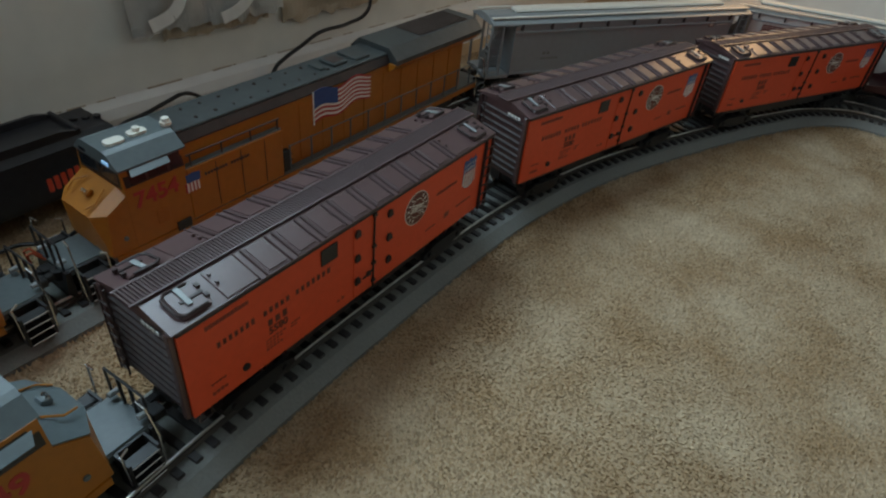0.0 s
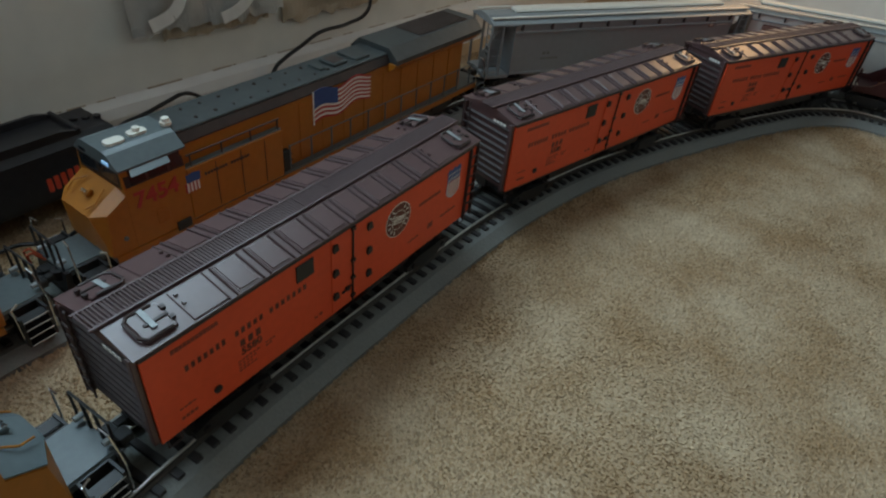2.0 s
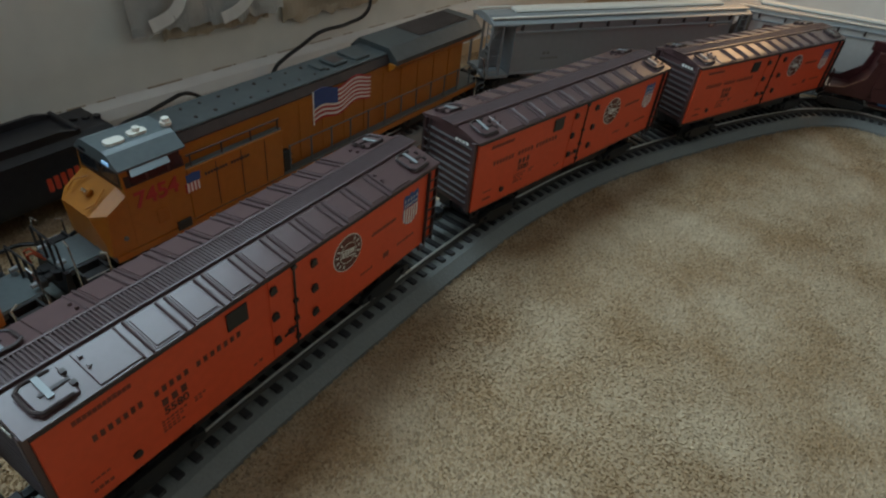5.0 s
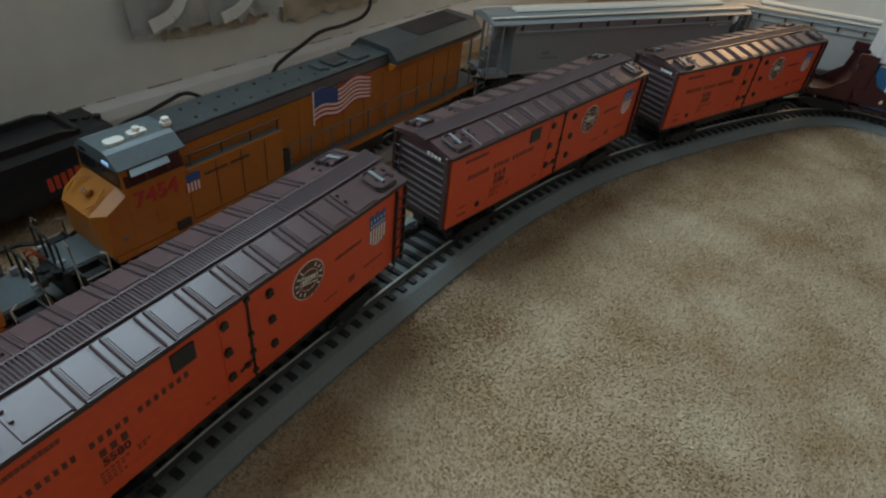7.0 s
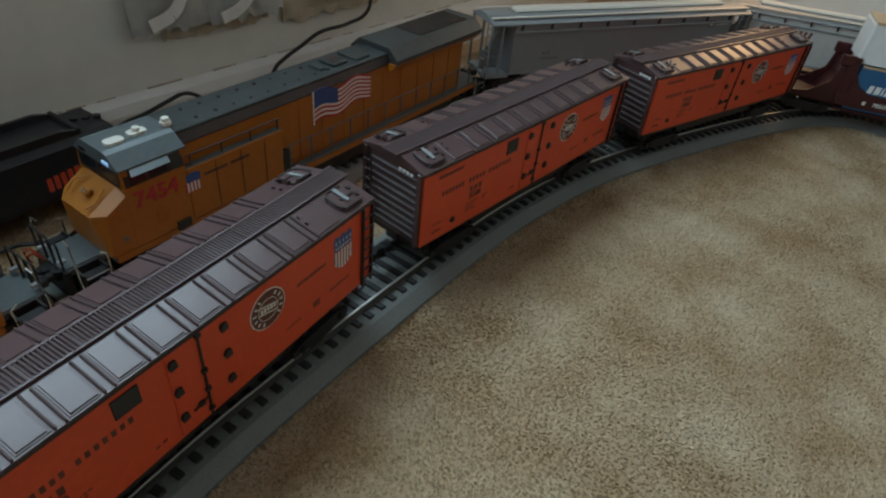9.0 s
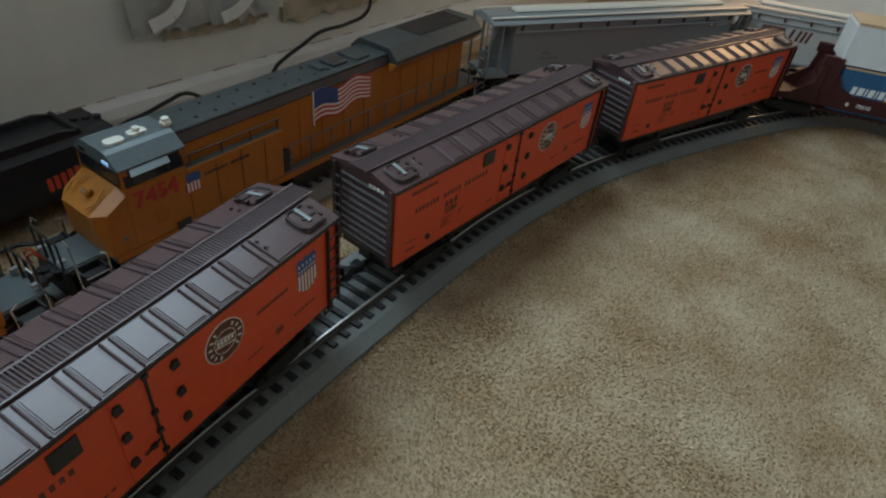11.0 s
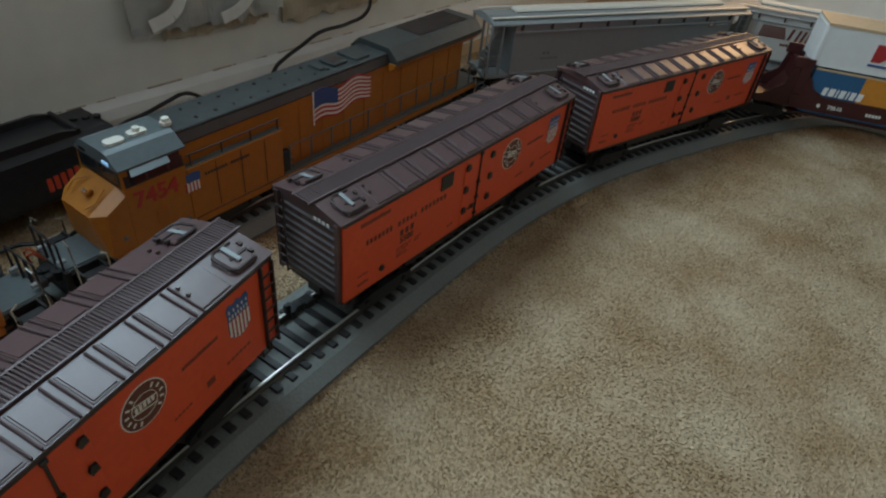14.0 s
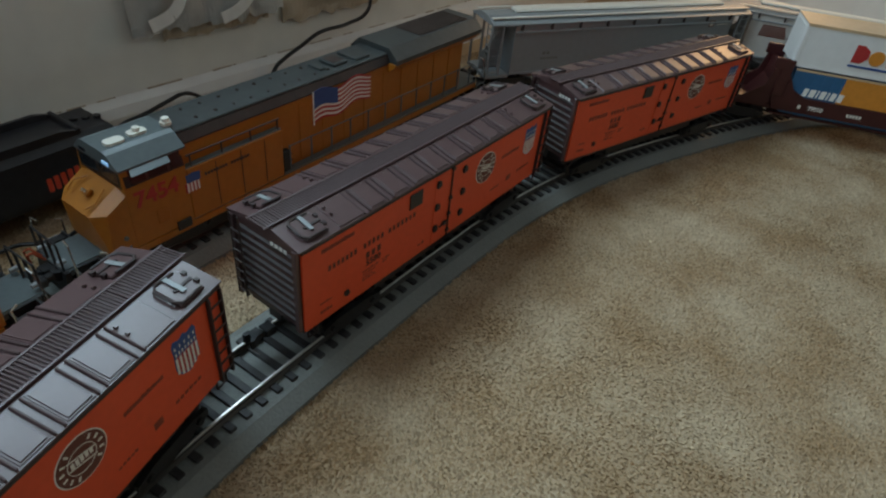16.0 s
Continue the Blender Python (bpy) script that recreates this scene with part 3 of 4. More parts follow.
    for xx in (-.048, .048):
        truck(e, xx)
        rod_bm = rod(bmesh.new(), (xx, 0, .0160), (xx, 0, .0195), .0030, 10)
        part("bolster", rod_bm, BLACK, e)
    for sg in (-1, 1):
        coupler(e, sg * (L2 + .0005), sg)
    return e


car_a = reefer()
CARS = [car_a, copy_thing(car_a, Matrix.Identity(4)), copy_thing(car_a, Matrix.Identity(4))]

# ---------------- diesel locomotives ----------------
HW = 0.0138


def loco(number, label, wires=False, grey_nose=False):
    """A six-axle hood diesel: x = 0 at the front of the nose, the hood runs back along -x."""
    e = tagged(new("diesel_locomotive"), label, "model locomotive", "yellow diesel locomotives")
    bm = bmesh.new()
    bx(bm, -.232, -.0008, -HW + .0004, HW - .0004, .0158, .0188, 0.0003)
    bx(bm, -.0010, .0154, -.0086, .0086, .0160, .0187, 0.0003)
    bx(bm, -.240, -.2318, -.0086, .0086, .0160, .0187, 0.0003)
    part("frame", bm, LOCOGREY, e, "dark grey deck frame")
    bm = bmesh.new()
    bx(bm, -.150, -.085, -.0118, .0118, .0075, .0157, 0.0012)
    part("fuel_tank", bm, BLACK, e)
    for xx in (-.040, -.190):
        truck(e, xx, 3, 0.042, 0.0112)
    # nose
    bm = bmesh.new()
    v = {}
    nf = .34 if grey_nose else .60              # half width of the flat top in front
    for sg in (-1, 1):
        for n, (x, y, z) in dict(a=(.0000, HW * .98, .0188), b=(.0006, HW * .62, .0188), c=(.0024, HW * nf, .0352), d=(-.0016, HW * .97, .0360), e=(-.0094, HW * .60, .0424), f=(-.0094, HW * .99, .0408),
                                 g=(-.0094, HW * .99, .0188)).items():
            v[n, sg] = bm.verts.new((x, sg * y, z))
    for sg in (-1, 1):
        bm.faces.new([v[k, sg] for k in "adfg"])
        bm.faces.new([v[k, sg] for k in "abcd"])
        bm.faces.new([v[k, sg] for k in "dcef"])
    for p, q in ("bc", "ce"):
        bm.faces.new((v[p, -1], v[q, -1], v[q, 1], v[p, 1]))
    bm.faces.new((v["e", -1], v["f", -1], v["g", -1], v["g", 1], v["f", 1], v["e", 1]))
    bm.faces.new((v["a", -1], v["b", -1], v["b", 1], v["a", 1], v["g", 1], v["g", -1]))
    bmesh.ops.recalc_face_normals(bm, faces=bm.faces[:])
    nose = part("nose", bm, YELLOW, e, "bright yellow sloped nose")
    if grey_nose:
        bm = bmesh.new()
        q = [Vector((.0026, -HW * nf, .0354)), Vector((.0026, HW * nf, .0354)), Vector((-.0094, HW * .60, .0427)), Vector((-.0094, -HW * .60, .0427))]
        lo, hi = [bm.verts.new(k) for k in q], [bm.verts.new(k + Vector((0, 0, .0006))) for k in q]
        fs = [bm.faces.new(lo), bm.faces.new(hi[::-1])] + [bm.faces.new((lo[k], hi[k], hi[(k + 1) % 4], lo[(k + 1) % 4])) for k in range(4)]
        bmesh.ops.recalc_face_normals(bm, faces=fs)
        for sg in (-1, 1):
            q = [Vector((.0026, sg * HW * nf, .0356)), Vector((-.0012, sg * HW * .95, .0363)), Vector((-.0094, sg * HW * .97, .0412)), Vector((-.0094, sg * HW * .60, .0428))]
            lo = [bm.verts.new(k) for k in q]
            hi = [bm.verts.new(k + Vector((0, 0, .0005))) for k in q]
            fs = [bm.faces.new(lo), bm.faces.new(hi[::-1])] + [bm.faces.new((lo[k], hi[k], hi[(k + 1) % 4], lo[(k + 1) % 4])) for k in range(4)]
            bmesh.ops.recalc_face_normals(bm, faces=fs)
        part("nose_cover", bm, LOCOGREY, nose, "grey painted nose top")
    bm = bmesh.new()
    pipe(bm, [(.0005, -.0062, .0390), (-.0030, -.0078, .0410), (-.0068, -.0050, .0422)], .0003)
    pipe(bm, [(.0016, .0060, .0372), (-.0012, .0078, .0386), (-.0062, .0062, .0418)], .0003)
    part("grab_iron", bm, YELLOW, nose)
    bm = bmesh.new()
    m = Matrix.Translation((-.0030, .0008, .0398)) @ Matrix.Rotation(radians(31), 4, "Y")
    bx(bm, -.0014, .0014, -.0016, .0016, -.0006, .0010, 0.0003, m)
    part("headlight", bm, LOCOGREY if grey_nose else YELLOW, nose, "twin headlight housing")
    bm = bmesh.new()
    for yy in (.0000, .0016):
        rod(bm, (-.0026, yy, .0404), (-.0018, yy, .0410), .0006, 8)
    part("lamp_lens", bm, STEEL, nose)
    # cab
    cab_pts = [(-HW, .0190), (HW, .0190), (HW, .0432), (HW - .0010, .0506), (-HW + .0010, .0506), (-HW, .0432)]
    bm = bmesh.new()
    prism(bm, cab_pts, -.0330, -.0093, "x")
    cab = part("cab", bm, YELLOW, e, "yellow cab with dark windows")
    bm = bmesh.new()
    prism(bm, [(-HW + .0012, .0500), (-HW + .0012, .0507), (-HW * .60, .0546), (-HW * .45, .0553), (HW * .45, .0553), (HW * .60, .0546), (HW, .0507), (HW, .0500)], -.0345, -.0086, "x")
    roof = part("cab_roof", bm, LOCOGREY, e, "grey bevelled cab roof")
    bm = bmesh.new()
    bx(bm, -.0094, -.00915, -HW + .0014, HW - .0014, .0428, .0500)
    part("window_surround", bm, BLACK, cab, "black windshield surround")
    for sg in (-1, 1):
        bm = bmesh.new()
        prism(bm, [(sg * (HW - .0006), .0434), (sg * (HW + .00002), .0434), (sg * (HW - .00093), .0499), (sg * (HW - .0016), .0499)], -.0328, -.0100, "x")
        part("window_surround", bm, BLACK, cab, "black side window surround")
    for sg in (-1, 1):
        for xa, xb in ((-.0178, -.0120), (-.0262, -.0190), (-.0322, -.0274)):
            bm = bmesh.new()
            prism(bm, [(sg * (HW - .0006), .0440), (sg * (HW + .00005), .0440), (sg * (HW - .00085), .0495), (sg * (HW - .0016), .0495)], xa, xb, "x")
            part("side_window", bm, GLASS, cab, "dark side window")
        bm = bmesh.new()
        bx(bm, -.0096, -.0090, min(sg * .0012, sg * .0118), max(sg * .0012, sg * .0118), .0440, .0492, 0.0002)
        part("windshield", bm, GLASS, cab, "dark windshield")
        bm = bmesh.new()
        m = Matrix.Translation((-.0195, sg * (HW + .0014), .0492)) @ Matrix.Rotation(sg * radians(-24), 4, "X")
        prism(bm, [(-.0075, -.0018), (.0068, -.0018), (.0082, .0014), (-.0068, .0014)], -.00015, .00015, "z")
        bm.transform(m)
        part("sunshade", bm, LOCOGREY, cab, "pale grey window awning")
        bm = bmesh.new()
        bx(bm, -.0089, -.0083, min(sg * .0052, sg * .0088), max(sg * .0052, sg * .0088), .0508, .0521)
        part("number_board", bm, GLOW if sg > 0 else GLASS, cab, "lit bluish number board" if sg > 0 else "")
        # red cab number, shaded
        me = lettering(number, .0088, REDPRINT, .0001)
        at = Matrix.Translation((-.0205 if number == "7454" else -.0240, sg * (HW + .0001), .0372)) @ Matrix.Rotation(radians(180) if sg > 0 else 0, 4, "Z")
        part("cab_number", me, REDPRINT, cab, "red cab number", at=at)
        bm = bmesh.new()
        bx(bm, -.0235, -.0188, min(sg * HW, sg * (HW + .0003)), max(sg * HW, sg * (HW + .0003)), .0240, .0300, 0.0001)
        for k in range(5):
            bx(bm, -.0231, -.0192, min(sg * HW, sg * (HW + .0005)), max(sg * HW, sg * (HW + .0005)), .0246 + k * .0011, .0250 + k * .0011)
        part("grille", bm, YELLOW, cab)
        bm = bmesh.new()
        rod(bm, (-.0058, sg * HW * .97, .0246), (-.0058, sg * (HW + .0003), .0246), .0009, 10)
        part("horn_button", bm, LOCOGREY, cab)
        bm = bmesh.new()
        bx(bm, -.0315, -.0255, min(sg * HW, sg * (HW + .0009)), max(sg * HW, sg * (HW + .0009)), .0176, .0215, 0.0002)
        part("cab_step", bm, BLACK, cab)
    for xc, yc, lx, ly in ((-.0150, .0030, .0034, .0022), (-.0240, .0022, .0034, .0020)):
        bm = bmesh.new()
        prism(bm, [(xc - lx, yc - ly * .5), (xc - lx * .7, yc - ly), (xc + lx * .7, yc - ly), (xc + lx, yc - ly * .5), (xc + lx, yc + ly * .5), (xc + lx * .7, yc + ly), (xc - lx * .7, yc + ly), (xc - lx, yc + ly * .5)], .0552, .0563, "z")
        if xc < -.02:
            rod(bm, (xc, yc, .0562), (xc, yc, .0577), .0013, 10)
        part("antenna", bm, HOPPERTOP, roof, "white plastic antenna dome")
    bm = bmesh.new()
    rod(bm, (-.0345, .0040, .0558), (-.0345, .0040, .0570), .0021, 8)
    rod(bm, (-.0345, .0040, .0570), (-.0345, .0040, .0584), .0014, 10)
    part("antenna", bm, HOPPERTOP, roof, "white plastic antenna dome")
    # wide equipment cabinet behind the cab, then the narrow long hood
    for sg in (-1, 1):
        bm = bmesh.new()
        bx(bm, -.0795, -.0332, min(sg * .0104, sg * HW), max(sg * .0104, sg * HW), .0190, .0412, 0.0003)
        cb = part("equipment_cabinet", bm, YELLOW, e, "yellow equipment cabinet")
        bm = bmesh.new()
        for xx in (-.046, -.058, -.070):
            bx(bm, xx, xx + .0002, min(sg * HW, sg * (HW + .0002)), max(sg * HW, sg * (HW + .0002)), .0200, .0400)
        part("panel_joint", bm, ROOFDARK, cb)
        bm = bmesh.new()
        bx(bm, -.0795, -.0332, min(sg * .0108, sg * (HW - .0004)), max(sg * .0108, sg * (HW - .0004)), .0412, .0418)
        part("catwalk", bm, LOCOGREY, cb)
        bm = bmesh.new()
        bx(bm, -.0838, -.0797, min(sg * .0106, sg * (HW - .0002)), max(sg * .0106, sg * (HW - .0002)), .0201, .0300, .0003)
        for k in range(3):
            bx(bm, -.0846, -.0836, min(sg * .0106, sg * HW), max(sg * .0106, sg * HW), .0215 + k * .0030, .0220 + k * .0030)
        part("catwalk_step", bm, BLACK, cb, "black steps up to the catwalk")
        bm = bmesh.new()
        pipe(bm, [(-.0345, sg * .0130, .0462), (-.0790, sg * .0130, .0462)], .00035)
        for k in range(4):
            rod(bm, (-.036 - k * .0140, sg * .0130, .0412), (-.036 - k * .0140, sg * .0130, .0464), .00035, 6)
        part("handrail", bm, ROOFDARK, e)
        # small shield, slogan bars
        bm = bmesh.new()
        yo = sg * HW
        prism(bm, [(-.0386, .0388), (-.0355, .0394), (-.0324, .0388), (-.0326, .0355), (-.0384, .0355)], yo - sg * .0001, yo + sg * .0002, "y")
        sh = part("shield", bm, BLUEPRINT, cb, "small shield, blue over red and white stripes")
        bm = bmesh.new()
        for k in range(4):
            bx(bm, -.0377 + k * .0015, -.0369 + k * .0015, min(yo, yo + sg * .0003), max(yo, yo + sg * .0003), .0316, .0355)
        part("stripe", bm, WHITE, sh)
        bm = bmesh.new()
        for k in range(4):
            bx(bm, -.0369 + k * .0015, -.0362 + k * .0015, min(yo, yo + sg * .0003), max(yo, yo + sg * .0003), .0316, .0355)
        part("stripe", bm, REDPRINT, sh)
        bm = bmesh.new()
        for k in range(16):
            if k == 8:
                continue
            bx(bm, -.0415 - k * .00135, -.0406 - k * .00135, min(yo, yo + sg * .0002), max(yo, yo + sg * .0002), .0358, .0370)
        part("slogan", bm, ROOFDARK, cb, "small dark slogan lettering")["kind"] = "stuff"
        # flag on the hood side
        yo = sg * .0109
        bm = bmesh.new()
        N = 20

        def wave(u):
            return .0013 * math.sin(u * 10.5 + .3) + .0012 * u
        def flag_strip(u0, u1, w0, w1, off):
            for k in range(N):
                ua, ub = k / N, (k + 1) / N
                if ub <= u0 + 1e-6 or ua >= u1 - 1e-6:
                    continue
                xa, xb = -.1010 - ua * .0375, -.1010 - ub * .0375
                za, zb = .0500 - .0015 * ua, .0500 - .0015 * ub
                ha, hb = .0150 - .0030 * ua, .0150 - .0030 * ub
                q = [(xa, za + wave(ua) - ha * w0), (xb, zb + wave(ub) - hb * w0), (xb, zb + wave(ub) - hb * w1), (xa, za + wave(ua) - ha * w1)]
                prism(bm, q, yo, yo + sg * off, "y")
        for k in range(0, 7):
            flag_strip(0, 1, k * 2 / 13, (k * 2 + 1) / 13, .00015)
        fl = part("flag_stripes", bm, REDPRINT, e, "waving flag with red and white stripes and a blue field")
        bm = bmesh.new()
        for k in range(0, 6):
            flag_strip(0, 1, (k * 2 + 1) / 13, (k * 2 + 2) / 13, .00015)
        part("white_stripe", bm, WHITE, fl)
        bm = bmesh.new()
        flag_strip(0, .4, 0, 7 / 13, .00028)
        edge = B()
        bx(edge, -.1010, -.1004, min(yo, yo + sg * .0003), max(yo, yo + sg * .0003), .0348, .0505)
        part("hoist_edge", edge, WHITE, fl)
        part("flag_field", bm, BLUEPRINT, fl)
    bm = bmesh.new()
    bx(bm, -.2180, -.0332, -.0105, .0105, .0188, .0500, 0.0002)
    hood = part("hood", bm, YELLOW, e, "yellow long hood")
    bm = bmesh.new()
    prism(bm, [(-.0108, .0496), (-.0108, .0502), (-.0092, .0536), (.0092, .0536), (.0108, .0502), (.0108, .0496)], -.1530, -.0346, "x")
    part("hood_shoulder", bm, ROOFDARK, hood, "hood shoulder coloured dark brown for roof shadow")
    bm = bmesh.new()
    bx(bm, -.1530, -.0346, -.0090, .0090, .0535, .0548, 0.0004)
    top = part("hood_roof", bm, ROOFGREY, hood, "grey hood roof")
    rr = random.Random(7)
    bm = bmesh.new()
    for k in range(9):
        for y in (-.004, .005):
            rod(bm, (-.046 - k * .0088 + rr.uniform(-.001, .001), y, .0547), (-.046 - k * .0088, y, .0553), .0006, 6)
    part("lifting_lug", bm, ROOFDARK, top)
    bm = bmesh.new()
    bx(bm, -.1160, -.1120, -.004, .004, .0547, .0560, 0.0003)
    bx(bm, -.1290, -.1200, -.0050, .0050, .0547, .0562, 0.0004)
    bx(bm, -.1430, -.1330, -.0060, .0060, .0547, .0560, 0.0004)
    part("exhaust_housing", bm, ROOFGREY, top)
    bm = bmesh.new()
    bx(bm, -.1280, -.1210, -.0036, .0036, .0561, .0564)
    part("exhaust_grille", bm, ROOFDARK, top)
    for k, xx in enumerate((-.092, -.106, -.120, -.134, -.148, -.162, -.176, -.190, -.204)):
        for sg in (-1, 1):
            bm = bmesh.new()
            bx(bm, xx - .0119, xx - .0004, min(sg * .0104, sg * .0108), max(sg * .0104, sg * .0108), .0212, .0478, 0.0001)
            part("hood_door", bm, YELLOW, hood)
    # flared radiator at the rear
    bm = bmesh.new()
    prism(bm, [(-.0106, .0455), (-.0148, .0490), (-.0148, .0502), (.0148, .0502), (.0148, .0490), (.0106, .0455)], -.2280, -.1520, "x")
    rad = part("radiator", bm, YELLOW, e, "flared radiator section")
    bm = bmesh.new()
    prism(bm, [(-.0153, .0500), (-.0153, .0522), (-.0098, .0572), (.0098, .0572), (.0153, .0522), (.0153, .0500)], -.2292, -.1530, "x")
    part("radiator_roof", bm, ROOFGREY, rad, "grey radiator roof")
    bm = bmesh.new()
    bx(bm, -.2220, -.1800, -.0085, .0085, .0571, .0576)
    for k in range(18):
        bx(bm, -.2215 + k * .0023, -.2205 + k * .0023, -.0083, .0083, .0575, .0579)
    part("radiator_grille", bm, ROOFDARK, rad)
    # walkways, posts and rails
    for sg in (-1, 1):
        bm = bmesh.new()
        bx(bm, -.2320, -.0797, min(sg * .0105, sg * HW), max(sg * .0105, sg * HW), .0189, .0200)
        part("walkway", bm, LOCOGREY, e)
        bm = bmesh.new()
        bx(bm, -.2318, -.0010, min(sg * (HW - .0004), sg * (HW + .0002)), max(sg * (HW - .0004), sg * (HW + .0002)), .0160, .0186)
        part("side_sill", bm, YELLOW, e)
        hr = part("handrail", pipe(bmesh.new(), [(-.0830, sg * (HW - .0003), .0318), (-.2260, sg * (HW - .0003), .0318), (-.2330, sg * (HW - .0003), .0270)], .0003), LOCOGREY, e)
        for k in range(12):
            bm = bmesh.new()
            rod(bm, (-.0835 - k * .0128, sg * (HW - .0003), .0190), (-.0835 - k * .0128, sg * (HW - .0003), .0322), .00042, 6)
            part("post", bm, LOCOGREY, hr)
        # corner steps
        for xs, w in ((.0076, 1), (-.2360, -1)):
            bm = bmesh.new()
            for xx in (xs - .0042, xs + .0042):
                bx(bm, xx - .0004, xx + .0004, min(sg * (HW - .0050), sg * (HW + .0012)), max(sg * (HW - .0050), sg * (HW + .0012)), .0068, .0186)
            bx(bm, xs - .0040, xs + .0040, min(sg * (HW - .0052), sg * (HW - .0046)), max(sg * (HW - .0052), sg * (HW - .0046)), .0068, .0186)
            st = part("stairwell", bm, BLACK, e, "black corner step well")
            for k in range(4):
                bm = bmesh.new()
                bx(bm, xs - .0040, xs + .0040, min(sg * (HW - .0034 + k * .0004), sg * (HW + .0016)), max(sg * (HW - .0034 + k * .0004), sg * (HW + .0016)), .0070 + k * .0033, .0074 + k * .0033)
                part("tread", bm, BLACK, st)
                bm = bmesh.new()
                rod(bm, (xs - .0040, sg * (HW + .0017), .0073 + k * .0033), (xs + .0040, sg * (HW + .0017), .0073 + k * .0033), .00022, 5)
                part("tread_edge", bm, STEEL, st, "thin bright step edge")
            bm = bmesh.new()
            pipe(bm, [(xs + w * .0052, sg * (HW + .0006), .0085), (xs + w * .0056, sg * (HW + .0004), .0200), (xs + w * .0050, sg * (HW - .0018), .0305), (xs + w * .0048, sg * (HW - .0050), .0310)], .00034)
            pipe(bm, [(xs - w * .0050, sg * (HW + .0008), .0110), (xs - w * .0052, sg * (HW + .0007), .0235), (xs - w * .0030, sg * (HW + .0004), .0245)], .00034)
            part("grab_rail", bm, STEEL, e, "bare wire corner grab rail")
    # front platform rails, uncoupling lever, pilot
    bm = bmesh.new()
    bx(bm, -.0004, .0152, -.0082, .0082, .0187, .0193, 0.0002)
    part("front_platform", bm, LOCOGREY, e, "grey tread-plate platform")
    bm = bmesh.new()
    pipe(bm, [(.0148, -.0080, .0190), (.0148, -.0080, .0300), (.0148, .0080, .0300), (.0148, .0080, .0190)], .0004)
    for y in (-.0026, .0026):
        rod(bm, (.0148, y, .0190), (.0148, y, .0300), .0005, 6)
    part("platform_railing", bm, BLACK, e, "black platform railing")
    for y in (-.0062, .0062):
        bm = bmesh.new()
        rod(bm, (.0128, y, .0215), (.0156, y, .0215), .0009, 10)
        part("ditch_light", bm, HOPPERGREY, e, "small grey ditch light")
    bm = bmesh.new()
    prism(bm, [(.0136, .0186), (.0154, .0186), (.0164, .0100), (.0148, .0080), (.0136, .0080)], -.0096, .0096, "y")
    part("pilot", bm, BLACK, e, "black snow-plough pilot")
    coupler(e, .0154, 1)
    coupler(e, -.2400, -1)
    if wires:
        bm = bmesh.new()
        for dy, dz in ((0, 0), (.0012, .0008), (-.0010, .0014)):
            pipe(bm, [(.0158, -.0030 + dy, .0185 + dz), (.0185, -.0040 + dy, .0225 + dz), (.0200, -.0052 + dy, .0215 + dz), (.0195, -.0058 + dy, .0175 + dz)], .0003, 5)
        part("wire", bm, WIRERED, e, "loose orange-red wires")
    return e


loco_parked = loco("7454", "yellow and grey diesel locomotive with flag, parked", wires=True)
loco_parked.matrix_basis = pose(.0622, .1755, 0, 0, 0, 189.65)
loco_second = loco("7450", "yellow diesel locomotive parked nose to nose on the outer track")
loco_second.matrix_basis = pose(.0240, .1632, 0, 0, 0, 13)
LEAD = (.0279, .0926)                          # where its nose stands at the start
loco_lead = loco("7449", "yellow and grey diesel locomotive hauling the orange cars", grey_nose=True)

# ---------------- steam tender ----------------


def tender():
    e = tagged(new("locomotive_tender"), "satin black steam tender with orange-red lettering, beside the wall", "model tender")
    e.matrix_basis = pose(.0466, .2190, 0, 0, 0, 191)
    D = .026
    bm = bmesh.new()
    prof = [(0, .0130), (0, .0318), (-.0030, .0350), (-D + .0030, .0350), (-D, .0318), (-D, .0130)]
    prism(bm, prof, -.0500, .0900, "x")
    bmesh.ops.bevel(bm, geom=[ed for ed in bm.edges if abs(ed.verts[0].co.x + .05) < 1e-6 and abs(ed.verts[1].co.x + .05) < 1e-6], offset=.0022, segments=3, affect="EDGES")
    part("tank", bm, TENDERBLACK, e, "smooth black tank body")
    bm = bmesh.new()
    for ya, yb in ((-.0040, -.0022), (-D + .0022, -D + .0040)):
        prism(bm, [(.09, .0346), (-.036, .0346), (-.034, .0365), (-.028, .0380), (.09, .0380)], ya, yb, "y")
    bx(bm, -.0360, -.0340, -D + .0022, -.0022, .0346, .0372, 0.0004)
    part("coal_bunker_rim", bm, TENDERBLACK, e, "raised bunker rim")
    bm = bmesh.new()
    for k in range(3):
        rod(bm, (-.0475 + k * .0040, -.010 - k * .002, .0348), (-.0475 + k * .0040, -.010 - k * .002, .0362), .0016, 10)
    part("water_hatch", bm, TENDERBLACK, e)
    bm = bmesh.new()
    bx(bm, -.0500, .0900, -D + .001, -.001, .0105, .0130)
    part("frame", bm, BLACK, e)
    for xx in (-.030, .045):
        t = truck(e, xx, 2, .020, .0088)
        t.location.y = -D / 2
    # six letter-sized plain shapes
    bm = bmesh.new()
    for k in range(6):
        xx, zz = -.0172 - k * .0029, .0158 + k * .0003
        bx(bm, xx - .0010, xx + .0010, 0, .0002, zz, zz + .0060, .0003)
    part("lettering", bm, LETTERRED, e, "orange-red lettering as plain bars")
    return e


tender()

# ---------------- covered hoppers ----------------


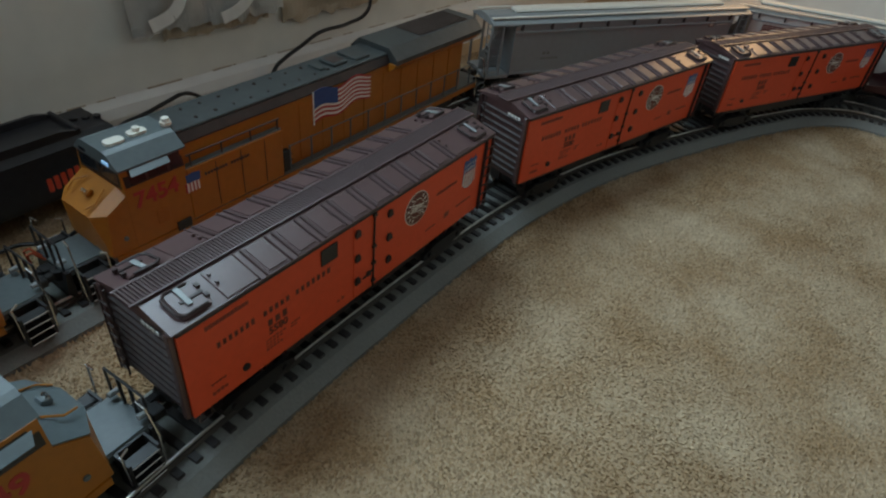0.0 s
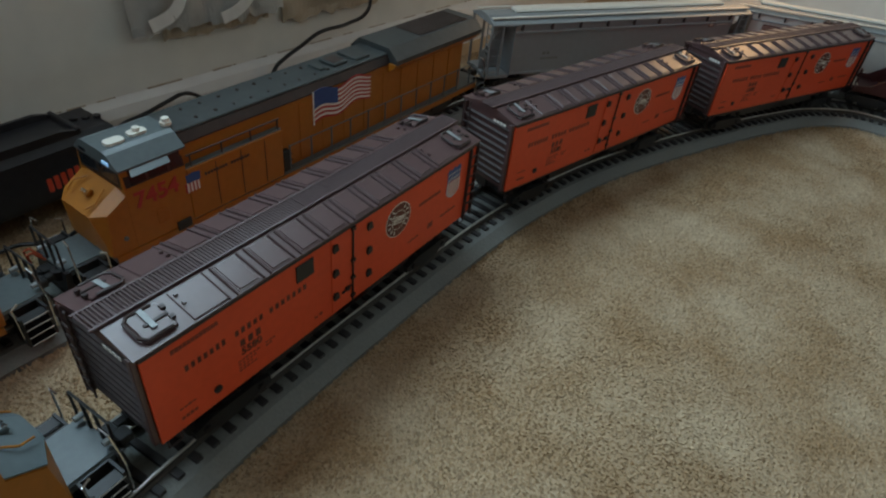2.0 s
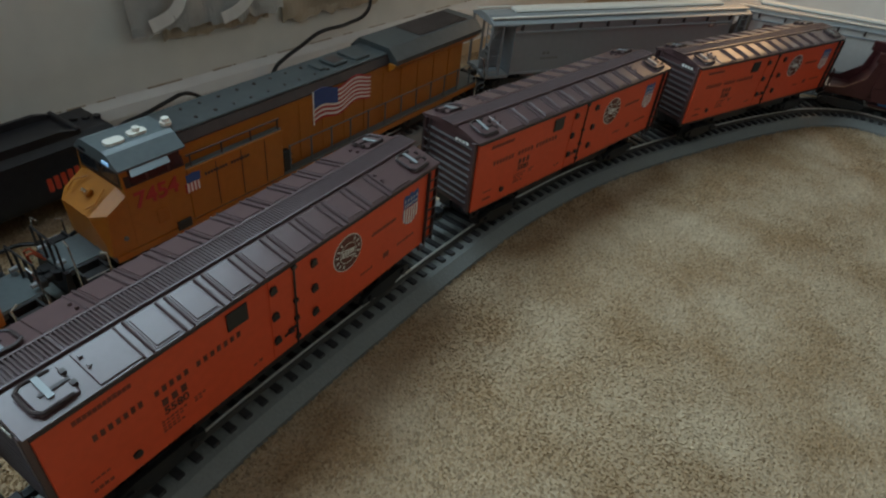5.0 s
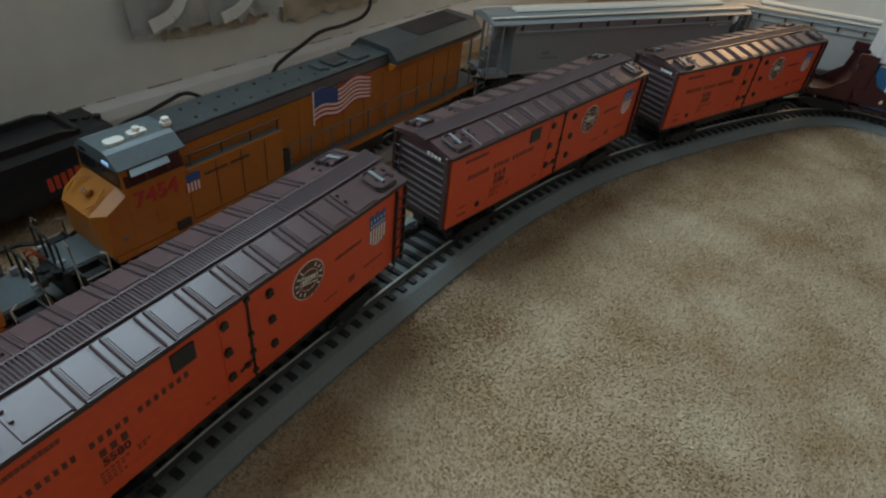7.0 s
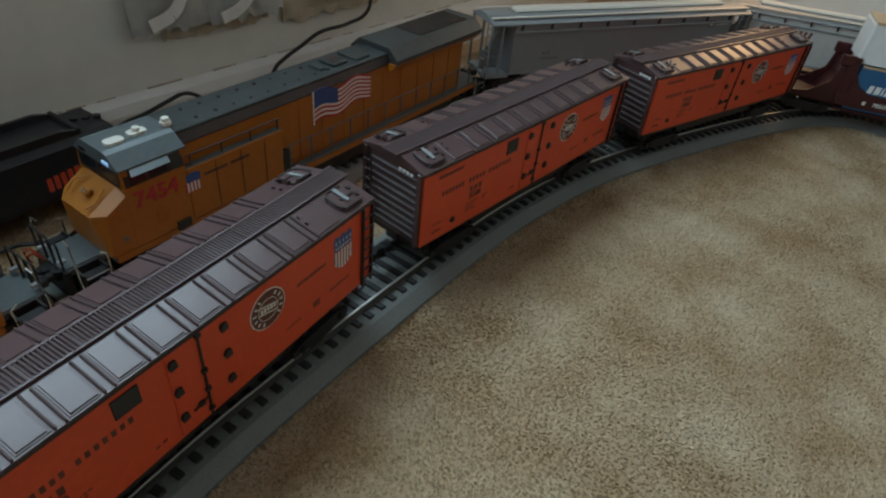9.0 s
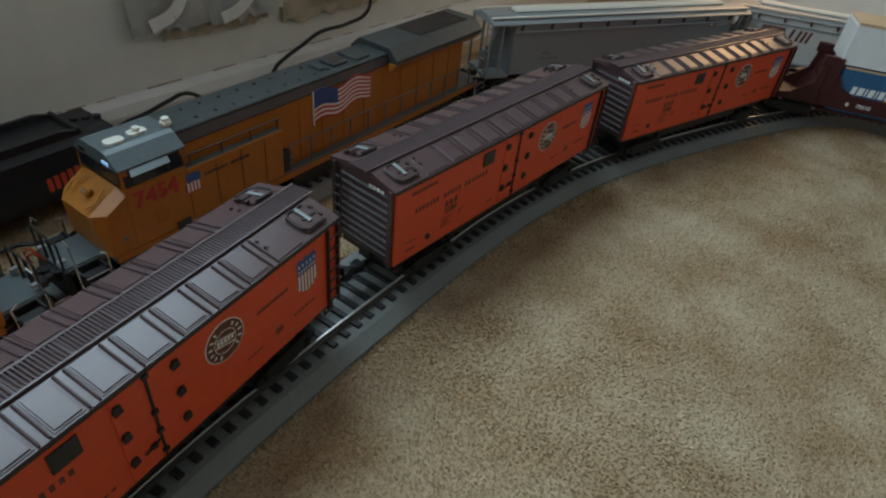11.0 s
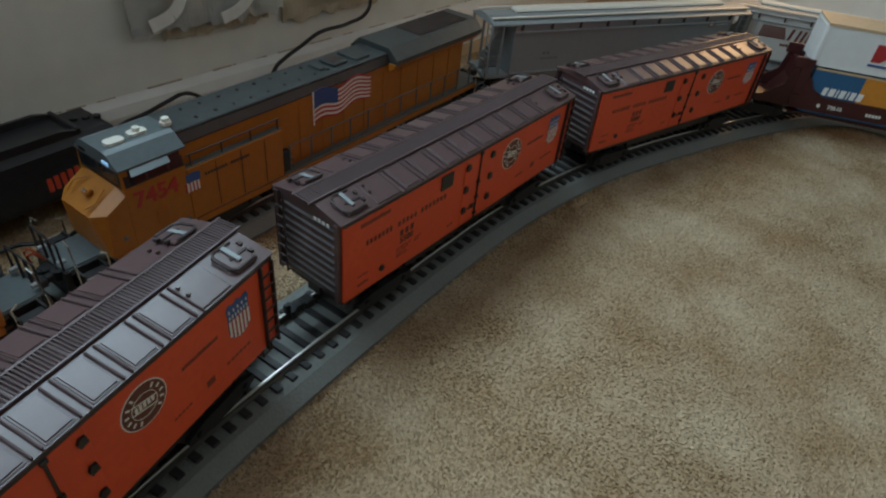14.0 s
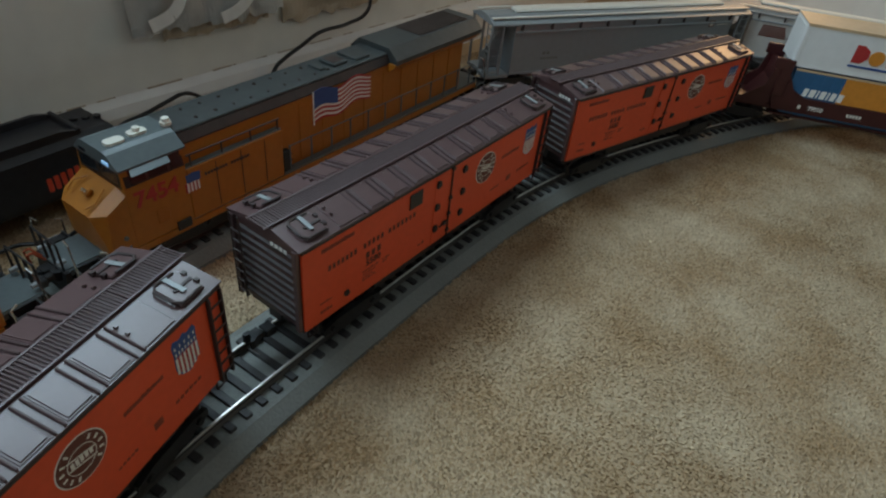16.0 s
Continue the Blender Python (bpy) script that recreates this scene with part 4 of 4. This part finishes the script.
def hopper(length, label, stripes):
    """x along the near side from the front of the body, y away from it."""
    e = tagged(new("covered_hopper"), label, "model train car", "grey covered hoppers")
    D, zt = .0275, .0500
    bm = bmesh.new()
    prism(bm, [(0, .0190), (0, zt - .0008), (.0012, zt), (D - .0012, zt), (D, zt - .0008), (D, .0190)], 0, length, "x")
    body = part("body", bm, HOPPERPALE if stripes else HOPPERGREY, e, "smooth off-white side" if stripes else "smooth pale grey side")
    bm = bmesh.new()
    bx(bm, -.0005, length + .0005, -.0009, .0004, zt - .0052, zt - .0040, 0.0002)
    bx(bm, -.0005, length + .0005, -.0006, .0004, .0190, .0204, 0.0002)
    part("side_rail", bm, HOPPERGREY, body)
    bm = bmesh.new()
    prism(bm, [(-.0010, zt - .0003), (-.0010, zt + .0006), (.0085, zt + .0038), (D - .0085, zt + .0038), (D + .0010, zt + .0006), (D + .0010, zt - .0003)], -.0160, length + .0160, "x")
    roof = part("roof", bm, HOPPERGREY, e, "grey sloped roof")
    n = 9
    for k in range(n):
        bm = bmesh.new()
        xx = .004 + k * (length - .008) / (n - 1)
        bx(bm, xx - .0005, xx + .0005, -.0016, .0006, zt - .0030, zt + .0004)
        part("roof_bracket", bm, BROWNDARK, roof)
    bm = bmesh.new()
    bx(bm, .004, length - .002, D / 2 - .0040, D / 2 + .0040, zt + .0036, zt + .0056, 0.0010)
    part("loading_hatch", bm, HOPPERTOP, roof, "long cream trough hatch")
    for yy in (.0025, D - .0045):
        bm = bmesh.new()
        bx(bm, -.0150, length + .0150, yy, yy + .0022, zt + .0030, zt + .0036)
        part("roof_walk", bm, HOPPERTOP, roof)
    # open ends: slope sheet, posts, ladder and sill
    for x0, w in ((0, -1), (length, 1)):
        bm = bmesh.new()
        prism(bm, [(x0, zt - .002), (x0 + w * .0008, zt - .002), (x0 - w * .0110, .0215), (x0 - w * .0130, .0215)], .0010, D - .0010, "y")
        part("slope_sheet", bm, HOPPERGREY, e)
        bm = bmesh.new()
        bx(bm, min(x0, x0 + w * .0165), max(x0, x0 + w * .0165), .0006, D - .0006, .0168, .0190, 0.0003)
        part("end_sill", bm, HOPPERGREY, e)
        for xx, yy in ((.0155, .0004), (.0155, D - .0016), (.0080, .0004), (.0080, D - .0016)):
            bm = bmesh.new()
            bx(bm, x0 + w * xx - .0006, x0 + w * xx + .0006, yy, yy + .0012, .0188, zt)
            part("end_post", bm, HOPPERGREY, e)
        bm = bmesh.new()
        prism(bm, [(x0 + w * .0002, .0190), (x0 + w * .0150, .0190), (x0 + w * .0140, .0300), (x0 + w * .0002, .0460)], D / 2 - .0006, D / 2 + .0006, "y")
        part("end_gusset", bm, HOPPERGREY, e)
        lad = part("ladder", bx(bx(bmesh.new(), x0 + w * .0158 - .0003, x0 + w * .0158 + .0003, .0012, .0018, .0180, zt), x0 + w * .0158 - .0003, x0 + w * .0158 + .0003, .0060, .0066, .0180, zt), HOPPERGREY, e)
        for k in range(9):
            bm = bmesh.new()
            rod(bm, (x0 + w * .0158, .0012, .0200 + k * .0034), (x0 + w * .0158, .0066, .0200 + k * .0034), .0003, 5)
            part("rung", bm, HOPPERGREY, lad)
        bm = bmesh.new()
        for k in range(6):
            rod(bm, (x0 + w * .0082, .0003, .0215 + k * .0050), (x0 + w * .0154, .0003, .0215 + k * .0050), .0003, 5)
        part("side_rung", bm, HOPPERGREY, e)
        c = coupler(e, x0 + w * .0160, w)
        c.location.y = D / 2
        t = truck(e, x0 - w * .004)
        t.location.y = D / 2
    # outlet bays
    for k in range(3):
        xc = length * (k + .5) / 3
        bm = bmesh.new()
        prism(bm, [(xc - .024, .0192), (xc + .024, .0192), (xc + .006, .0110), (xc - .006, .0110)], .003, D - .003, "y")
        part("outlet_bay", bm, HOPPERGREY, e)
    bm = bmesh.new()
    if stripes:
        for k in range(6):
            bx(bm, .0080 + k * .0002, .0270 - k * .0005, -.0003, .0002, .0352 + k * .0014, .0361 + k * .0014)
        for xa in (.0280, .0330, .0365, .0400):
            prism(bm, [(xa, .0352), (xa + .0018, .0352), (xa + .0034, .0430), (xa + .0016, .0430)], -.0003, .0002, "y")
        for k in range(3):
            bx(bm, .0250 + k * .0020, .0264 + k * .0020, -.0003, .0002, .0305, .0322)
        part("logo", bm, MARK, e, "black striped railway logo as plain shapes")
    else:
        bx(bm, .1545, .1592, -.00015, .0002, .0425, .0470)
        part("logo", bm, MARK, e, "small dark square emblem")
        bm = bmesh.new()
        bx(bm, .1553, .1584, -.00025, .0002, .0433, .0462)
        for k in range(5):
            bx(bm, .1620 + k * .0020, .1633 + k * .0020, -.00015, .0002, .0452, .0459)
            bx(bm, .1620 + k * .0020, .1633 + k * .0020, -.00015, .0002, .0436, .0443)
        part("small_print", bm, HOPPERTOP, e)["kind"] = "stuff"
        bm = bmesh.new()
        for k in range(2):
            bx(bm, .0220 + k * .0030, .0240 + k * .0030, -.00015, .0002, .0308, .0326)
        for k in range(6):
            bx(bm, .0210 + k * .0022, .0226 + k * .0022, -.00015, .0002, .0276, .0290)
        part("lettering", bm, ROADBED, e, "grey reporting marks")
    return e


hopper(.1755, "pale grey covered hopper with cream roof hatch, parked", False).matrix_basis = pose(.3201, .1971, 0, 0, 0, -21.1)
hopper(.150, "pale grey covered hopper with striped black logo, parked", True).matrix_basis = pose(.5064, .1292, 0, 0, 0, -61.2)

# ---------------- double-stack well car ----------------


def container(name, parent, x0, x1, z0, z1, D, m, label, ribs=True):
    bm = bmesh.new()
    bx(bm, x0, x1, -D, 0, z0, z1, 0.0004)
    c = part(name, bm, m, parent, label)
    for xx in (x0, x1 - .0020):
        for yy in (-D - .0002, -.0018):
            bm = bmesh.new()
            bx(bm, xx - .0002, xx + .0022, yy, yy + .0020, z0 - .0003, z1 + .0003, 0.0002)
            part("corner_post", bm, m, c)
    for za in (z0 - .0002, z1 - .0010):
        bm = bmesh.new()
        bx(bm, x0, x1, -.0002, .0003, za, za + .0012)
        part("rail", bm, TAN if za > z0 else m, c)
    n = 26
    rib = mesh_of("corrugation", bx(bmesh.new(), 0, (x1 - x0) / n * .55, -.0002, .00022, z0 + .0012, z1 - .0012), m)
    for k in range(n if ribs else 0):
        part("corrugation", rib, m, c, at=Matrix.Translation((x0 + (k + .2) * (x1 - x0) / n, 0, 0)))
    return c


def well_car():
    e = tagged(new("well_car"), "dark red well car carrying two stacked containers", "model train car")
    D = .0270
    for yy in (0.0002, -D - .0016):
        bm = bmesh.new()
        prism(bm, [(.0040, .0195), (-.1500, .0195), (-.1500, .0290), (-.0120, .0290), (-.0040, .0330), (.0040, .0470), (.0075, .0470), (.0075, .0280)], yy, yy + .0014, "y")
        part("side_sill", bm, WELLRED, e, "dark red side sill")
        bm = bmesh.new()
        bx(bm, .0010, .0075, min(yy, yy + .0018), max(yy, yy + .0018), .0280, .0500, 0.0004)
        part("end_post", bm, WELLRED, e)
        bm = bmesh.new()
        prism(bm, [(.0075, .0200), (.0075, .0450), (.0105, .0450), (.0125, .0330), (.0230, .0245), (.0320, .0230), (.0320, .0200)], yy, yy + .0012, "y")
        part("end_brace", bm, WELLRED, e)
        bm = bmesh.new()
        bx(bm, .0040, .0125, min(yy - .0004, yy + .0020), max(yy - .0004, yy + .0020), .0440, .0505, 0.0005)
        part("guide_post", bm, WELLRED, e)
    bm = bmesh.new()
    bx(bm, .0030, .0330, -D, -.0002, .0185, .0215, 0.0004)
    prism(bm, [(.0050, .0215), (.0050, .0440), (.0080, .0440), (.0090, .0330), (.0160, .0215)], -D, -.0002, "y")
    part("end_platform", bm, WELLRED, e, "dark red end platform")
    bm = bmesh.new()
    bx(bm, -.150, .004, -D, -.0002, .0155, .0168)
    part("well_floor", bm, WELLRED, e)
    bm = bmesh.new()
    for yy in (-.0010, -.0060, -D + .0010, -D + .0060):
        rod(bm, (.0320, yy, .0205), (.0320, yy, .0330), .0004, 6)
    for z in (.026, .033):
        rod(bm, (.0320, -D + .0010, z), (.0320, -D + .0060, z), .0004, 6)
        rod(bm, (.0320, -.0010, z), (.0320, -.0060, z), .0004, 6)
    part("end_railing", bm, WELLRED, e)
    bm = bmesh.new()
    bx(bm, .0300, .0330, -D + .001, -.004, .0216, .0221)
    part("walkway_plate", bm, HOPPERTOP, e, "pale walkway plate")
    t = truck(e, .0200)
    t.location.y = -D / 2
    c = coupler(e, .0330, 1)
    c.location.y = -D / 2
    t = truck(e, -.1500)
    t.location.y = -D / 2
    low = container("lower_container", e, -.1400, -.0010, .0180, .0455, D, BOXBLUE, "blue corrugated container")
    bm = bmesh.new()
    bx(bm, -.1398, -.0300, 0, .0003, .0190, .0445)
    part("orange_panel", bm, BOXORANGE, low, "orange printed panel")
    bm = bmesh.new()
    for k, w in enumerate((.0030, .0036, .0012, .0034, .0012, .0032, .0034)):
        xx = -.0098 - sum((.0030, .0036, .0012, .0034, .0012, .0032, .0034)[:k]) - k * .0007
        prism(bm, [(xx, .0300), (xx - w + .0004, .0300), (xx - w, .0348), (xx - .0004, .0348)], 0, .0004, "y")
    part("brand_lettering", bm, WHITE, low, "white letter-sized plain shapes")
    up = container("upper_container", e, -.1400, .0030, .0470, .0712, D, BOXWHITE, "white container with a tan roof", ribs=False)
    bm = bmesh.new()
    bx(bm, -.1402, .0032, -D - .0002, .0002, .0711, .0718)
    part("container_roof", bm, TAN, up, "tan container roof")
    bm = bmesh.new()
    bx(bm, .0030, .0036, -D + .0014, -.0014, .0484, .0700, 0.0003)
    part("container_door", bm, BOXWHITE, up, "white end door")
    bm = bmesh.new()
    prism(bm, [(-.0268, .0545), (-.0268, .0645), (-.0310, .0645), (-.0345, .0620), (-.0350, .0575), (-.0318, .0545)], 0, .0004, "y")
    bx(bm, -.0530, -.0460, 0, .0004, .0545, .0645)
    part("brand_mark", bm, REDPRINT, up, "red and yellow fruit logo as plain shapes")
    bm = bmesh.new()
    rod(bm, (-.0395, 0, .0585), (-.0395, .0005, .0585), .0042, 14)
    part("sun_mark", bm, BOXORANGE, up)
    bm = bmesh.new()
    bx(bm, -.0530, -.0262, 0, .0004, .0518, .0530)
    part("blue_line", bm, BLUEPRINT, up)
    me = lettering("79510", .0034, WHITE)
    part("car_number", me, WHITE, e, at=Matrix.Translation((-.0205, .0018, .0235)) @ Matrix.Rotation(radians(180), 4, "Z"))
    bm = bmesh.new()
    bx(bm, -.0120, -.0102, .0014, .0018, .0224, .0246)
    for k in range(5):
        bx(bm, -.0400 - k * .0018, -.0388 - k * .0018, .0014, .0018, .0224, .0244)
    part("small_print", bm, HOPPERTOP, e)["kind"] = "stuff"
    return e


well = well_car()

# ---------------- torn paper on the wall, cables ----------------


def scrap(x0, x1, z0, z1, seed, out, m, name, label):
    """A crumpled sheet hanging on the wall with a torn lower edge; x along the wall, y off it."""
    rg = random.Random(seed)
    bm = bmesh.new()
    nx, nz = 26, 14
    grid = []
    edge = [rg.uniform(-.0004, .0004) + .004 * noise.noise((k * .35, seed, 0)) for k in range(nx + 1)]
    for i in range(nx + 1):
        col = []
        for k in range(nz + 1):
            w = k / nz
            x = x0 + (x1 - x0) * i / nx
            z = (z0 + edge[i]) * (1 - w) + z1 * w
            y = -.0012 - out * (1 - w) ** 1.5 - abs(noise.noise((x * 60, z * 60, seed))) * .004
            col.append((bm.verts.new((x, y, z)), bm.verts.new((x, y + .0004, z))))
        grid.append(col)
    for i in range(nx):
        for k in range(nz):
            for s in (0, 1):
                q = [grid[i][k][s], grid[i + 1][k][s], grid[i + 1][k + 1][s], grid[i][k + 1][s]]
                bm.faces.new(q if s == 0 else q[::-1])
    for i in range(nx):
        bm.faces.new((grid[i][0][0], grid[i][0][1], grid[i + 1][0][1], grid[i + 1][0][0]))
    ob = part(name, bm, m, None, label, at=WALL)
    return tagged(ob, label, "paper")


def ribbon(parent, pts, w, seed):
    bm = bmesh.new()
    p = spline(pts, .003)
    for a, b in zip(p[:-1], p[1:]):
        d = (b - a).normalized()
        n = Vector((-d.y, d.x)) * w / 2
        q = [bm.verts.new((v.x, -.0075 - .0008 * abs(noise.noise((v.x * 60, v.y * 60, seed))), v.y)) for v in (a - n, b - n, b + n, a + n)]
        bm.faces.new(q)
    bmesh.ops.remove_doubles(bm, verts=bm.verts[:], dist=.0006)
    r = bmesh.ops.solidify(bm, geom=bm.faces[:], thickness=.0003)
    return part("brush_stroke", bm, FOILWHITE, parent, "white curved stroke")


scrap(.078, .140, .0500, .110, 21, .0004, TANSHEET, "backing_paper", "tan sheet lying flat on the wall")
scrap(.150, .225, .0455, .110, 25, .0004, TANSHEET, "backing_paper", "tan sheet lying flat on the wall")
s1 = scrap(.062, .105, .0555, .110, 3, .003, FOIL, "torn_paper", "torn grey paper scrap hanging on the wall")
ribbon(s1, [(.070, .0600), (.082, .0640), (.088, .0740), (.086, .0900)], .0060, 3)
s2 = scrap(.103, .148, .0545, .110, 8, .0035, FOIL, "torn_paper", "torn grey paper scrap hanging on the wall")
ribbon(s2, [(.108, .0570), (.118, .0600), (.128, .0680), (.134, .0800)], .0060, 8)
s3 = scrap(.172, .192, .0560, .110, 12, .002, FOIL, "torn_paper", "torn grey paper scrap hanging on the wall")


def cable(pts, r, label, m=RUBBER):
    cu = bpy.data.curves.new("cable", "CURVE")
    cu.dimensions, cu.bevel_depth, cu.bevel_resolution, cu.resolution_u = "3D", r, 2, 8
    sp = cu.splines.new("BEZIER")
    sp.bezier_points.add(len(pts) - 1)
    for bp, p in zip(sp.bezier_points, pts):
        bp.co, bp.handle_left_type, bp.handle_right_type = p, "AUTO", "AUTO"
    tmp = bpy.data.objects.new("cable", cu)
    me = bpy.data.meshes.new_from_object(tmp)
    bpy.data.objects.remove(tmp)
    me.materials.clear()
    me.materials.append(m)
    return tagged(new("power_cable", me), label, "cable")


cable([(0.2710, 0.2734, 0.0638), (0.2695, 0.2732, 0.0508), (0.2668, 0.2729, 0.0445), (0.2502, 0.2711, 0.0400), (0.2279, 0.2687, 0.0390), (0.2151, 0.2673, 0.0344), (0.2026, 0.2660, 0.0297), (0.1956, 0.2652, 0.0258), (0.1909, 0.2647, 0.0170)], .0011, "black cable hanging down the wall")
cable([(0.1483, 0.2500, 0.0201), (0.1416, 0.2493, 0.0281), (0.1345, 0.2485, 0.0313), (0.1269, 0.2477, 0.0300), (0.1135, 0.2462, 0.0269), (0.1022, 0.2450, 0.0250), (0.0945, 0.2442, 0.0197)], .0010, "black cable looped behind the locomotive")
cable([(0.0267, 0.2009, 0.0120), (0.0367, 0.1985, 0.0120), (0.0425, 0.1992, 0.0120), (0.0490, 0.1956, 0.0120), (0.0557, 0.1923, 0.0120), (0.0608, 0.1898, 0.0160), (0.0655, 0.1874, 0.0180)], .0008, "thin black cable lying on the carpet")

# ---------------- what moves ----------------


def run(s):
    """A car's pose on the line: its trucks stand on the rails, the body leans a touch to the inside of the bend."""
    f, r = on_line(s + 0.048), on_line(s - 0.048)
    u = s / 0.2
    c = (f + r) / 2
    return pose(c.x, c.y, 0, 0, 0, math.degrees(math.atan2(f.y - r.y, f.x - r.x) + 0.0191 - 0.003 * u + 0.0051 * u * u) % 360)


# length along the line of the first car, and how far the others follow it
TRAVEL = ((0, -.0101), (.6, -.0101), (1.0, -.0080), (1.5, -.0041), (2.0, .0000), (2.5, .0037), (3.0, .0077), (3.5, .0118), (4.0, .0161), (5.2, .0270), (6.5, .0386), (7.0, .0426), (7.5, .0468), (8.0, .0510), (8.5, .0551),
          (9.0, .0591), (10.2, .0688), (11.5, .0786), (12.0, .0823), (12.5, .0868), (13.0, .0921), (13.5, .0969), (14.0, .1011), (14.5, .1052), (15.0, .1096), (15.5, .1139), (16, .1187))
BEHIND = (0, .17076, .33558)


def motions():
    for back, c in zip(BEHIND, CARS):
        walk(c, [(t, run(s - back)) for t, s in TRAVEL])
    front0 = run(TRAVEL[0][1]) @ Vector((L2, 0, 0))
    walk(loco_lead, [(t, Matrix.Translation(run(s) @ Vector((L2, 0, 0)) - front0) @ pose(*LEAD, 0, 0, 0, 13)) for t, s in TRAVEL])
    last = TRAVEL[-1][1]
    end = run(last - .456).translation
    walk(well, [(t, pose(*(Vector((.4295, .0685, 0)) + (run(s - .456).translation - end) * .92), 0, 0, 121 - (last - s) * 100)) for t, s in TRAVEL])


motions()
